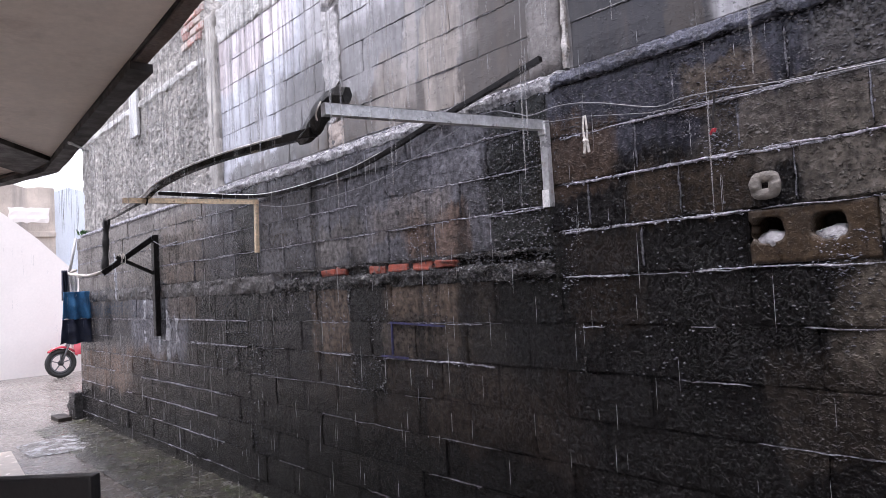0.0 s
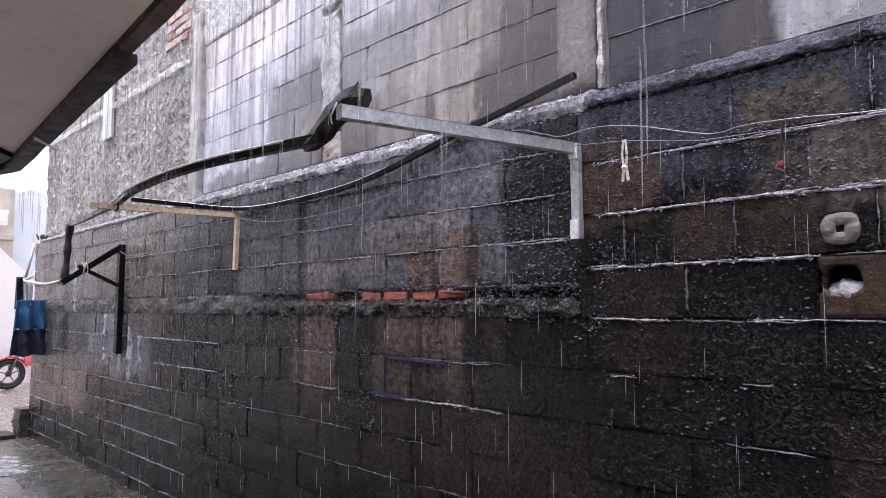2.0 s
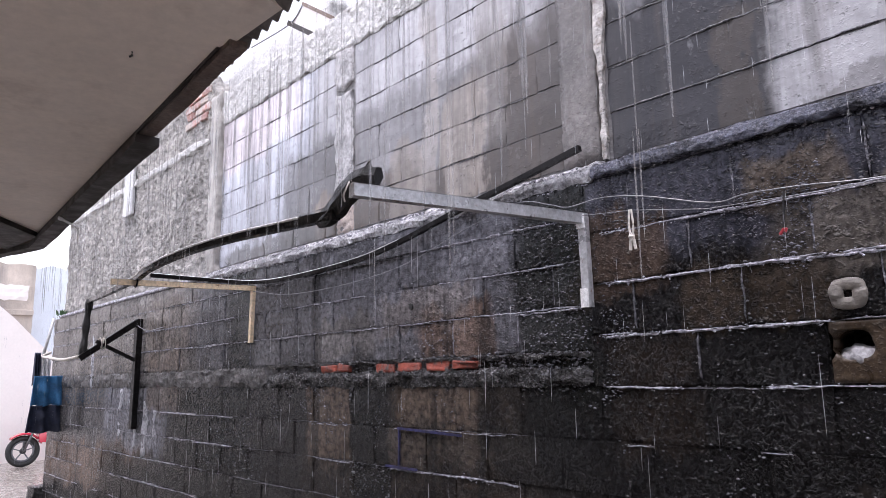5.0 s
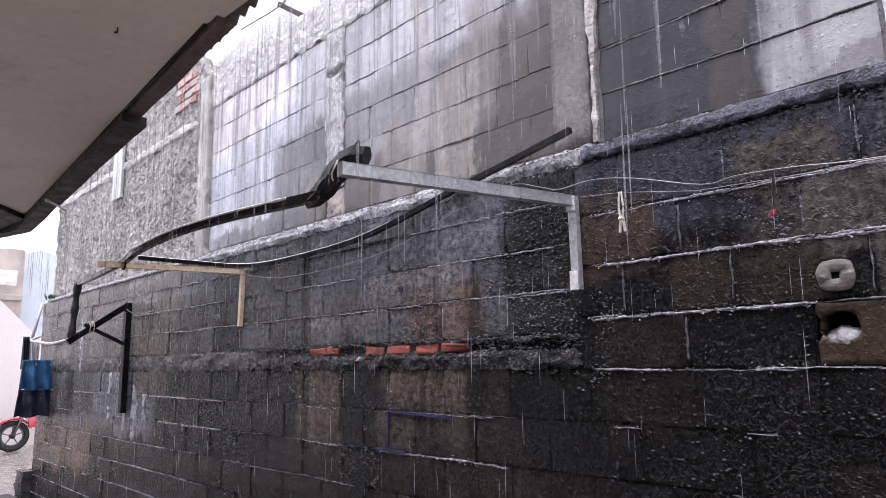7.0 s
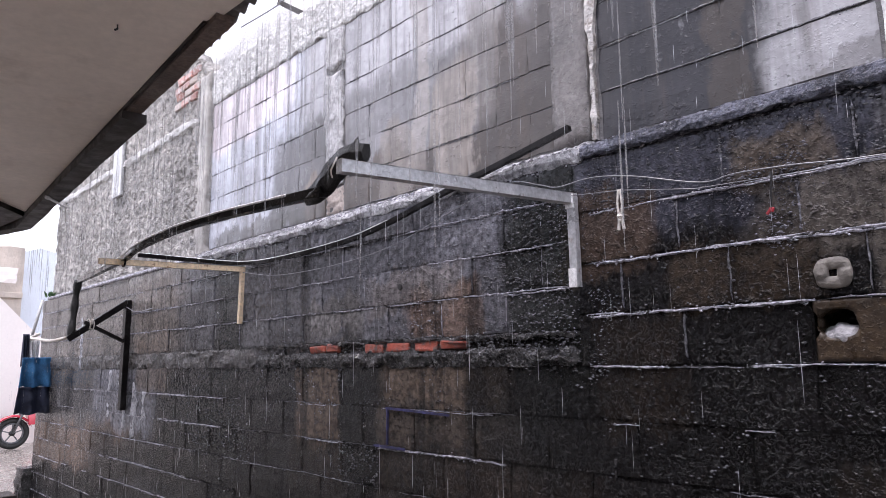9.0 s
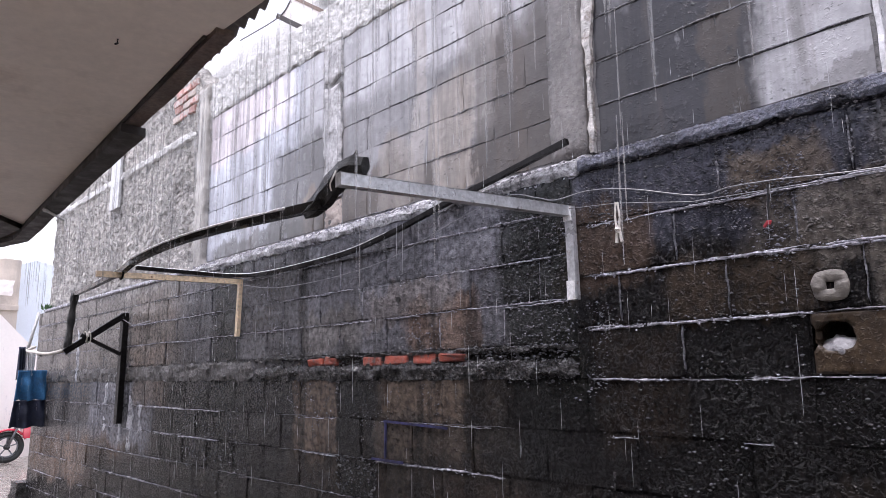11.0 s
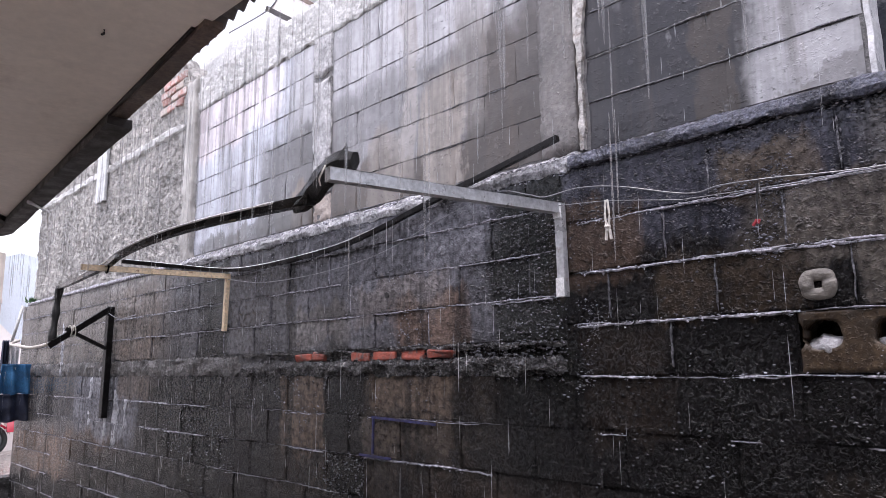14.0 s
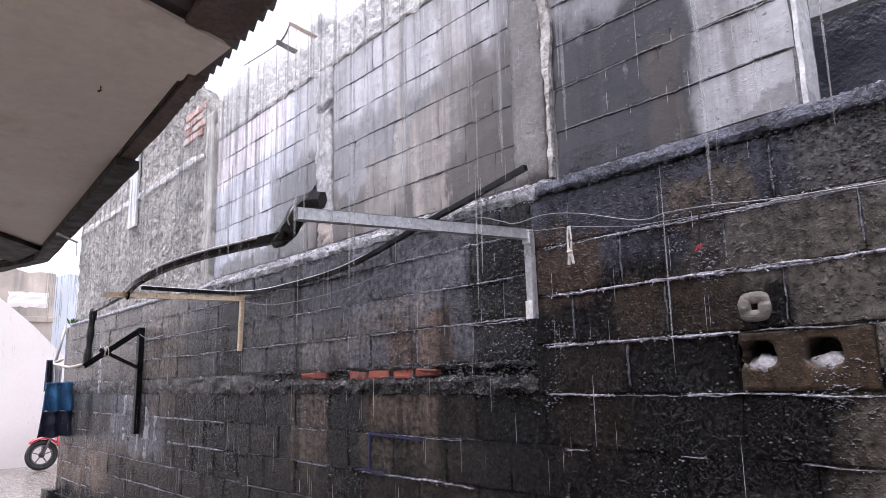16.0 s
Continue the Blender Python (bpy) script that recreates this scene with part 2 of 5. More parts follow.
M_RIB = surface("brown_stained_cement", (0.115, 0.104, 0.098), rough=(0.15, 0.4), big=(2, 0.6, 1.6), fine=(40, 0.7, 1.2), bump=((90, 0.003, 0.58), (25, 0.005)),
                columns=(7, 0.48, 0.64, (0.06, 0.045, 0.035), 0.8), speckle=(50, 0.58, 0.66, (0.04, 0.038, 0.036), 0.8))
M_RIB_PALE = surface("damp_pale_rib", (0.46, 0.45, 0.455), rough=(0.25, 0.5), big=(5, 0.6, 1.3), fine=(40, 0.6, 1.3), bump=((90, 0.006), (30, 0.012)),
                     streak=(8, 0.5, 0.7, (0.16, 0.14, 0.125), 0.7), speckle=(40, 0.56, 0.64, (0.10, 0.095, 0.09), 0.85))
M_SPALL = surface("spalled_lime", (0.50, 0.475, 0.45), rough=(0.2, 0.45), big=(6, 0.5, 1.4), fine=(40, 0.6, 1.3), bump=((90, 0.004), (30, 0.008)),
                  spots=(11, 0.50, 0.60, (0.16, 0.125, 0.10), 0.85), speckle=(40, 0.58, 0.66, (0.05, 0.045, 0.04), 0.85))
M_JAMB = surface("white_cement_jamb", (0.62, 0.615, 0.62), rough=(0.2, 0.45), big=(9, 0.75, 1.1), fine=(50, 0.7, 1.15), bump=((90, 0.004),))
M_JOINT = surface("grey_joint", (0.16, 0.155, 0.155), rough=(0.4, 0.7), bump=((110, 0.005), (30, 0.01)))
# plaster colour whitened for the sky glare over the wall top
M_PLASTER = surface("spalled_glare_plaster", (0.82, 0.81, 0.80), rough=(0.3, 0.6), big=(1.6, 0.75, 1.1),
                    bump=((90, 0.012), (34, 0.028)), streak=(8, 0.5, 0.72, (0.3, 0.29, 0.28), 0.4), speckle=(34, 0.60, 0.68, (0.16, 0.155, 0.15), 0.6))
M_ROUGH = surface("rough_rendered_wall", (0.47, 0.445, 0.42), rough=(0.35, 0.7), big=(1.3, 0.65, 1.3),
                  fine=(13, 0.45, 1.45), bump=((60, 0.012, 0.45), (21, 0.024, 0.42)), spots=(16, 0.58, 0.70, (0.13, 0.12, 0.11), 0.6),
                  streak=(7, 0.52, 0.72, (0.15, 0.14, 0.125), 0.5))
M_RIB_GREY = surface("smooth_cement_rib", (0.37, 0.35, 0.325), rough=(0.3, 0.6), big=(4, 0.65, 1.3), fine=(30, 0.8, 1.2), bump=((60, 0.004), (20, 0.006)),
                     streak=(9, 0.5, 0.7, (0.13, 0.12, 0.11), 0.6))
M_ROSETTE = surface("pale_cement", (0.165, 0.150, 0.132), rough=(0.3, 0.6), big=(20, 0.55, 1.35), bump=((90, 0.004), (30, 0.006)))
M_BRICK = surface("red_brick", (0.33, 0.068, 0.040), vary=0.3, rough=(0.25, 0.55), big=(9, 0.55, 1.3),
                  bump=((90, 0.005), (30, 0.01)), spots=(30, 0.50, 0.60, (0.10, 0.085, 0.08), 0.9))
M_BRICK_PINK = surface("limewashed_brick", (0.48, 0.24, 0.20), vary=0.3, rough=(0.3, 0.6), big=(12, 0.6, 1.3),
                       bump=((90, 0.006), (30, 0.012)), spots=(24, 0.48, 0.58, (0.50, 0.46, 0.43), 0.9))
M_BRICK_PALE = surface("pale_brick", (0.44, 0.375, 0.335), vary=0.25, rough=(0.4, 0.7), bump=((90, 0.005), (30, 0.01)))
M_GROUND = surface("wet_concrete_ground", (0.225, 0.203, 0.182), rough=(0.04, 0.35), big=(0.8, 0.6, 1.35),
                   fine=(30, 0.7, 1.2), bump=((140, 0.0015), (22, 0.004)), spots=(5, 0.55, 0.72, (0.08, 0.085, 0.07), 0.7))
M_FOAM = surface("splashing_puddle", (0.55, 0.56, 0.58), rough=(0.03, 0.15), big=(7, 0.5, 1.3),
                 bump=((40, 0.012), (14, 0.02)), spots=(8, 0.46, 0.52, (0.15, 0.145, 0.135), 1.0))
M_SOFFIT = surface("painted_soffit", (0.93, 0.83, 0.745), rough=(0.5, 0.75), big=(1.1, 0.9, 1.06), fine=(25, 0.95, 1.05),
                   bump=((60, 0.0012),), spots=(1.7, 0.56, 0.78, (0.42, 0.31, 0.24), 0.6))
M_WOOD = surface("weathered_wood", (0.16, 0.115, 0.092), rough=(0.5, 0.8), big=(2, 0.5, 1.4), fine=(50, 0.6, 1.3),
                 bump=((60, 0.004),))
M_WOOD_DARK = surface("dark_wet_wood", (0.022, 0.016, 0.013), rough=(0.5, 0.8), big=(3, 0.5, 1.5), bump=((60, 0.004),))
M_SHEET = surface("old_roof_sheet", (0.27, 0.24, 0.22), rough=(0.4, 0.65), metal=0.2, big=(2, 0.6, 1.2), bump=((50, 0.001),))
M_WHITE = surface("white_painted_render", (0.86, 0.80, 0.765), rough=(0.4, 0.65), big=(0.7, 0.93, 1.03), fine=(20, 0.97, 1.02),
                  bump=((50, 0.002),), spots=(1.6, 0.68, 0.8, (0.6, 0.56, 0.53), 0.4))
# kept pale so that the unseen walls throw light onto the soffit
M_HOUSE_BOUNCE = surface("cream_bounce_render", (0.80, 0.755, 0.72), rough=(0.5, 0.7), big=(0.8, 0.85, 1.08), bump=((50, 0.002),))
M_TILE = surface("cream_porch_tile", (0.80, 0.715, 0.61), rough=(0.12, 0.3), big=(2, 0.85, 1.08), fine=(30, 0.95, 1.04),
                 bump=((40, 0.0006),), vary=0.05)
M_FAR = surface("stained_far_wall", (0.52, 0.45, 0.39), rough=(0.5, 0.75), big=(0.9, 0.6, 1.4), bump=((12, 0.02),),
                streak=(3, 0.5, 0.7, (0.2, 0.19, 0.19), 0.6))
# bright bluish white puts the rain haze into the wall colour
M_HAZE_BLUE = surface("haze_blue_wall", (0.74, 0.80, 0.88), rough=(0.4, 0.7), big=(0.8, 0.85, 1.1), bump=((12, 0.01),))
M_GALV = surface("galvanised_steel", (0.58, 0.585, 0.60), rough=(0.22, 0.45), metal=0.4, big=(12, 0.7, 1.1),
                 bump=((60, 0.001),), spots=(16, 0.62, 0.72, (0.2, 0.1, 0.05), 0.7))
M_CREAM_STEEL = surface("chipped_cream_paint", (0.84, 0.66, 0.45), rough=(0.25, 0.5), big=(12, 0.8, 1.1),
                        bump=((60, 0.001),), spots=(22, 0.60, 0.66, (0.24, 0.10, 0.04), 0.9))
M_BLACK_STEEL = surface("black_wet_steel", (0.012, 0.011, 0.011), rough=(0.12, 0.35), big=(12, 0.6, 1.5), bump=(), spec=0.08)
M_TAPE = surface("black_plastic_wrap", (0.007, 0.007, 0.007), rough=(0.35, 0.6), big=(20, 0.6, 1.6), bump=((40, 0.01),))
M_WIRE = surface("grey_wire", (0.17, 0.17, 0.185), rough=(0.2, 0.4), big=None, fine=None, bump=())
M_STRING = surface("off_white_cord", (0.66, 0.62, 0.57), rough=(0.5, 0.8), big=(20, 0.7, 1.1), bump=((200, 0.001),))
M_WHITE_PVC = surface("white_plastic", (0.50, 0.50, 0.50), rough=(0.25, 0.45), big=(8, 0.85, 1.05), bump=())
# for real white parts, and for strips that paint wet highlights on black steel
M_WHITE_PAINT_GLEAM = surface("chipped_white_paint_and_gleam", (0.90, 0.90, 0.90), rough=(0.2, 0.4), big=(30, 0.7, 1.05), bump=())
M_RED = surface("red_plastic", (0.32, 0.02, 0.03), rough=(0.2, 0.4), big=(20, 0.7, 1.2), bump=())
M_RED_PAINT = surface("red_motorcycle_paint", (0.50, 0.008, 0.035), rough=(0.08, 0.2), big=None, fine=None, bump=(), coat=0.8)
M_RUBBER = surface("black_rubber", (0.016, 0.016, 0.016), rough=(0.4, 0.7), big=None, bump=((80, 0.002),))
M_ALLOY = surface("grey_alloy", (0.16, 0.16, 0.17), rough=(0.2, 0.4), metal=0.7, big=None, bump=())
M_BLACK = surface("matt_black", (0.014, 0.013, 0.014), rough=(0.35, 0.6), big=(5, 0.7, 1.4), bump=((80, 0.001),))
M_BLUE_CLOTH = surface("blue_cloth", (0.03, 0.14, 0.30), rough=(0.7, 0.95), big=(8, 0.6, 1.3), bump=((160, 0.001), (12, 0.01)))
M_NAVY_CLOTH = surface("dark_navy_cloth", (0.018, 0.024, 0.050), rough=(0.6, 0.9), big=(8, 0.6, 1.4), bump=((160, 0.001), (12, 0.01)))
M_WHITE_CLOTH = surface("white_cloth", (0.75, 0.75, 0.77), rough=(0.7, 0.95), big=(8, 0.85, 1.05), bump=((12, 0.01),))
M_LEAF = surface("leaf", (0.05, 0.13, 0.04), rough=(0.35, 0.6), big=(20, 0.6, 1.5), bump=())
M_LEAF_PURPLE = surface("purple_leaf", (0.055, 0.035, 0.065), rough=(0.35, 0.6), big=(20, 0.6, 1.5), bump=())
M_POT = surface("grey_pot", (0.25, 0.22, 0.22), rough=(0.4, 0.7), bump=((60, 0.002),))
M_BLUE_MARK = surface("blue_chalk_mark", (0.03, 0.03, 0.10), rough=(0.5, 0.8), big=(22, 0.3, 1.6), bump=((90, 0.002),))
# bluish black colour for the unlit space behind the opening
M_DARK_ROOM = surface("dark_interior_sheet", (0.03, 0.035, 0.05), rough=(0.3, 0.6), big=(3, 0.5, 1.6), bump=((10, 0.02),))


# ---- mesh helpers ----
def obj_from(bm, name, material, smooth=False):
    me = bpy.data.meshes.new(name)
    bm.to_mesh(me)
    bm.free()
    for p in me.polygons:
        p.use_smooth = smooth
    me.materials.append(material)
    return new(name, me)


def part(name, bm, material, parent, label="", smooth=False):
    ob = obj_from(bm, name, material, smooth)
    ob.parent = parent
    ob.matrix_parent_inverse = parent.matrix_basis.inverted()
    if label:
        ob["label"] = label
    return ob


def thing(name, label, category, at=(0, 0, 0), group="", kind=""):
    e = new(name)
    e.empty_display_size = 0.1
    e.matrix_basis = Matrix.Translation(at)
    return tagged(e, label, category, group, kind)


def struct(name, bm, material, label, category, smooth=False):
    return tagged(obj_from(bm, name, material, smooth), label, category, kind="structure")


def box(lo, hi, bevel=0.0, bm=None):
    bm = bm or bmesh.new()
    r = bmesh.ops.create_cube(bm, size=1)
    c = [(a + b) / 2 for a, b in zip(lo, hi)]
    s = [b - a for a, b in zip(lo, hi)]
    for v in r["verts"]:
        v.co = Vector((c[i] + v.co[i] * s[i] for i in range(3)))
    if bevel:
        es = list({e for v in r["verts"] for e in v.link_edges})
        bmesh.ops.bevel(bm, geom=es, offset=bevel, segments=2, profile=0.6, affect="EDGES")
    return bm


def prism(poly, z0, z1, bm=None):
    """A flat plate with the outline poly, seen from above."""
    bm = bm or bmesh.new()
    lo = [bm.verts.new((x, y, z0)) for x, y in poly]
    hi = [bm.verts.new((x, y, z1)) for x, y in poly]
    n = len(poly)
    bm.faces.new(lo)
    bm.faces.new(hi)
    for i in range(n):
        bm.faces.new((lo[i], lo[(i + 1) % n], hi[(i + 1) % n], hi[i]))
    bmesh.ops.recalc_face_normals(bm, faces=bm.faces)
    return bm


def tube(points, radius, sides=8, bm=None, closed=False, phase=0.0):
    """A round bar swept along points; radius is a number or one for each point."""
    bm = bm or bmesh.new()
    pts = [Vector(p) for p in points]
    n = len(pts)
    rings = []
    for i, p in enumerate(pts):
        a, b = (pts[(i - 1) % n], pts[(i + 1) % n]) if closed else (pts[max(i - 1, 0)], pts[min(i + 1, n - 1)])
        d = (b - a).normalized()
        side = d.cross(Vector((0, 0, 1)))
        side = side.normalized() if side.length > 1e-4 else Vector((1, 0, 0))
        up = side.cross(d).normalized()
        r = radius[i] if isinstance(radius, (list, tuple)) else radius
        rings.append([bm.verts.new(p + (side * math.cos(k) + up * math.sin(k)) * r)
                      for k in (2 * math.pi * j / sides + phase for j in range(sides))])
    for i in range(n if closed else n - 1):
        r0, r1 = rings[i], rings[(i + 1) % n]
        for j in range(sides):
            bm.faces.new((r0[j], r0[(j + 1) % sides], r1[(j + 1) % sides], r1[j]))
    if not closed:
        bm.faces.new(list(reversed(rings[0])))
        bm.faces.new(rings[-1])
    bmesh.ops.recalc_face_normals(bm, faces=bm.faces)
    return bm


def smooth_path(points, steps=8):
    """Points on a Catmull-Rom curve through the given ones."""
    p = [Vector(q) for q in points]
    p = [2 * p[0] - p[1]] + p + [2 * p[-1] - p[-2]]
    out = []
    for i in range(1, len(p) - 2):
        for k in range(steps):
            t = k / steps
            a, b, c, d = p[i - 1:i + 3]
            out.append(0.5 * (2 * b + (c - a) * t + (2 * a - 5 * b + 4 * c - d) * t * t + (3 * b - a - 3 * c + d) * t ** 3))
    out.append(p[-2])
    return out


def bar(a, b, width, thick, bm=None, bevel=0.002, flat=(1, 0, 0)):
    """A straight rectangular bar from a to b; flat is the direction of its width."""
    bm = bm or bmesh.new()
    a, b = Vector(a), Vector(b)
    d = (b - a).normalized()
    w = (Vector(flat) - d * d.dot(Vector(flat))).normalized()
    t = d.cross(w)
    r = bmesh.ops.create_cube(bm, size=1)
    for v in r["verts"]:
        v.co = (a + b) / 2 + w * v.co.x * width + t * v.co.y * thick + d * v.co.z * (b - a).length
    es = list({e for v in r["verts"] for e in v.link_edges})
    bmesh.ops.bevel(bm, geom=es, offset=bevel, segments=2, profile=0.6, affect="EDGES")
    return bm


def lumpy_strip(x0, x1, section, step=0.03, wob=0.012, seed=0, taper=True):
    """A cast cement strip along x: section is a list of (y, z), shaken by noise."""
    bm = bmesh.new()
    n = max(2, int((x1 - x0) / step))
    zm, ym = sum(z for _, z in section) / len(section), max(y for y, _ in section)
    rows = []
    for i in range(n + 1):
        x = x0 + (x1 - x0) * i / n
        k = min(1.0, i / 4, (n - i) / 4) if taper else 1.0
        row = []
        for j, (y, z) in enumerate(section):
            q = noise.noise_vector((x * 9 + seed * 7.1, j * 1.7, seed)) * wob + noise.noise_vector((x * 31, j * 3.1, seed + 5)) * wob * 0.5
            q += noise.noise_vector((x * 83, j * 5.3, seed + 9)) * wob * 0.35
            row.append(bm.verts.new((x, ym + (y - ym) * (0.3 + 0.7 * k) + q.y, zm + (z - zm) * (0.25 + 0.75 * k) + q.z)))
        rows.append(row)
    m = len(section)
    for i in range(n):
        for j in range(m - 1):
            bm.faces.new((rows[i][j], rows[i + 1][j], rows[i + 1][j + 1], rows[i][j + 1]))
    for row in (rows[0], rows[-1]):
        bm.faces.new(row)
    bmesh.ops.recalc_face_normals(bm, faces=bm.faces)
    return bm


# ---- ground and porch ----
bm = bmesh.new()
bmesh.ops.create_grid(bm, x_segments=120, y_segments=120, size=60)
for v in bm.verts:
    v.co.z = 0.008 * noise.noise(v.co * 0.9) if abs(v.co.x) < 20 and abs(v.co.y) < 20 else 0
struct("ground", bm, M_GROUND, "wet grey concrete yard with shallow puddles", "ground", True)

def eave_y(x):
    """The front edge of the porch roof; past its broken corner it falls back towards the house."""
    y = -1.137 - 0.073 * (x + 0.25)
    return y if x > -3.4 else y - 0.37 * (-3.4 - x) + 0.03 * noise.noise((x * 6, 0, 8))

struct("porch_floor", prism([(-4.85, -1.09), (6.6, -1.953), (6.6, -4.0), (-4.85, -4.0)], 0.004, 0.085), M_TILE,
       "raised porch slab under the roof", "floor")

# ---- lower wall: backing, then blocks ----
WALL_L, WALL_R = -6.7, 9.0
backing = box((WALL_L, 0.010, -0.3), (2.217, 0.14, 2.36))
box((2.613, 0.010, -0.3), (WALL_R, 0.14, 2.36), bm=backing)
box((2.217, 0.011, -0.3), (2.613, 0.14, 1.527), bm=backing)
box((2.217, 0.011, 1.715), (2.613, 0.14, 2.36), bm=backing)
box((WALL_L, 0.14, -0.3), (WALL_R, 0.24, 2.36), bm=backing)
struct("wall_lower", backing, M_BLOCK,
       "old alley wall of wet black-painted concrete blocks", "wall")
lower = bpy.data.objects["wall_lower"]

# ---- upper wall ----
struct("wall_upper", box((-2.30, 0.108, 2.34), (2.472, 0.26, 3.92)), M_JOINT,
       "upper wall of wet grey concrete blocks on the ledge", "wall")
upper = bpy.data.objects["wall_upper"]


def rough_wall():
    """The uneven rendered wall over the far end, with a taller ragged top."""
    bm = bmesh.new()
    nx, nz = 270, 140
    x0, x1, z0 = -6.62, -2.30, 2.34
    grid = []
    for i in range(nx + 1):
        x = x0 + (x1 - x0) * i / nx
        top = min(4.55, 3.96 + 0.75 * (x1 - x)) + 0.06 * noise.noise((x * 2.1, 0, 3)) + 0.04 * noise.noise((x * 9, 0, 4))
        col = []
        for j in range(nz + 1):
            z = z0 + (top - z0) * j / nz
            y = 0.085 - 0.016 * noise.noise((x * 5, z * 5, 1)) - 0.016 * noise.noise((x * 17, z * 15, 2)) - 0.014 * max(0, noise.noise((x * 33, z * 30, 5)))
            col.append(bm.verts.new((x, y, z)))
        grid.append(col)
    for i in range(nx):
        for j in range(nz):
            bm.faces.new((grid[i][j], grid[i + 1][j], grid[i + 1][j + 1], grid[i][j + 1]))
    outline = [c[0] for c in grid] + grid[-1][1:] + [c[-1] for c in reversed(grid[:-1])] + list(reversed(grid[0][1:-1]))
    back = [bm.verts.new((v.co.x, 0.26, v.co.z)) for v in outline]
    n = len(outline)
    for i in range(n):
        bm.faces.new((outline[i], outline[(i + 1) % n], back[(i + 1) % n], back[i]))
    bm.faces.new(back)
    bmesh.ops.recalc_face_normals(bm, faces=bm.faces)
    return bm


rough = struct("wall_rendered", rough_wall(), M_ROUGH, "rough grey rendered wall with a ragged top", "wall", True)

# ---- unseen house shell added round the porch, pale to bounce light up ----
struct("wall_house", box((-5.6, -4.25, 0.0), (9.0, -4.0, 3.4)), M_HOUSE_BOUNCE, "unseen cream house wall, pale to bounce light onto the soffit", "wall")
struct("wall_end", box((9.0, -4.25, 0.0), (9.25, 0.24, 2.6)), M_HOUSE_BOUNCE, "unseen cream end wall added to close the alley", "wall")


def soffit():
    bm = prism([(-3.05, eave_y(-3.05) - 0.095), (0.79, eave_y(0.79) - 0.085), (0.86, eave_y(0.86) - 0.055),
                (1.15, eave_y(1.15) - 0.022), (2.13, -4.0), (0.90, -4.0)], 2.738, 2.752)
    return bm


struct("ceiling", soffit(), M_SOFFIT, "beige painted soffit boards under the porch roof", "ceiling")
# dark brown blotches paint the shade of the recess at the porch end
M_SOFFIT_SHADED = surface("shade_browned_soffit", (0.50, 0.41, 0.35), rough=(0.5, 0.8), big=(1.4, 0.5, 1.3), fine=(25, 0.85, 1.1), bump=((60, 0.002),),
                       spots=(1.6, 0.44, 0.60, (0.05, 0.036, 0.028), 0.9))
struct("ceiling_end", prism([(-5.45, eave_y(-5.45) - 0.12), (-3.75, eave_y(-3.75) - 0.12), (0.45, -4.0), (-5.45, -4.0)], 2.742, 2.756), M_SOFFIT_SHADED,
       "brown soffit boards darkened for the shaded porch end", "ceiling")
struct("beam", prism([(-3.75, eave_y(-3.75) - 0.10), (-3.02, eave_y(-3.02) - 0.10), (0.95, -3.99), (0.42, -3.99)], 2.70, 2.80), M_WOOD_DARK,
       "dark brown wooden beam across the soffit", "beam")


def corrugated():
    bm = bmesh.new()
    n = 960
    prev = None
    for i in range(n + 1):
        x = -5.6 + 9.2 * i / n
        w = 0.013 * math.sin(2 * math.pi * x / 0.078)
        e = eave_y(x) + 0.006 * noise.noise((x * 5, 0, 0))
        row = [bm.verts.new((x, e, 2.748 + w)), bm.verts.new((x, e - 0.7, 2.90 + w)), bm.verts.new((x, -4.25, 3.45 + w)),
               bm.verts.new((x, -4.25, 3.456 + w)), bm.verts.new((x, e - 0.7, 2.906 + w)), bm.verts.new((x, e, 2.754 + w))]
        if prev:
            for j in range(6):
                bm.faces.new((prev[j], row[j], row[(j + 1) % 6], prev[(j + 1) % 6]))
        prev = row
    bmesh.ops.recalc_face_normals(bm, faces=bm.faces)
    return bm


struct("roof", corrugated(), M_SHEET, "corrugated roof sheet over the porch", "roof", True)


def eave_board(x0, x1, v0, v1, z0, z1, seed):
    """A board that follows the eave, with slightly uneven edges."""
    bm = bmesh.new()
    n = max(2, int((x1 - x0) / 0.12))
    rows = []
    for i in range(n + 1):
        x = x0 + (x1 - x0) * i / n
        e = eave_y(x)
        q = [noise.noise((x * 2.3, seed, k)) * 0.008 for k in range(4)]
        rows.append([bm.verts.new((x, e - v0 + q[0], z0 + q[1])), bm.verts.new((x, e - v1 + q[2], z0 + q[3])),
                     bm.verts.new((x, e - v1, z1)), bm.verts.new((x, e - v0, z1))])
    for a, b in zip(rows, rows[1:]):
        for j in range(4):
            bm.faces.new((a[j], b[j], b[(j + 1) % 4], a[(j + 1) % 4]))
    bm.faces.new(rows[0])
    bm.faces.new(rows[-1])
    bmesh.ops.recalc_face_normals(bm, faces=bm.faces)
    return bm


struct("fascia_board", eave_board(-5.5, 0.86, 0.015, 0.082, 2.718, 2.745, 1), M_WOOD, "weathered brown fascia board under the eave", "trim")
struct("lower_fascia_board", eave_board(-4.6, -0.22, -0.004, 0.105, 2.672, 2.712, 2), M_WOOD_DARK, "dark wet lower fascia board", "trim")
struct("eave_batten", eave_board(1.20, 3.55, 0.02, 0.20, 2.742, 2.765, 3), M_WOOD, "grey brown batten under the roof edge", "trim")
# near-black strip drawn as the shade in the gap between fascia and soffit
struct("inner_batten", eave_board(-2.9, 0.78, 0.083, 0.098, 2.727, 2.737, 4), M_WOOD_DARK, "dark strip standing for the shaded gap beside the soffit", "trim")
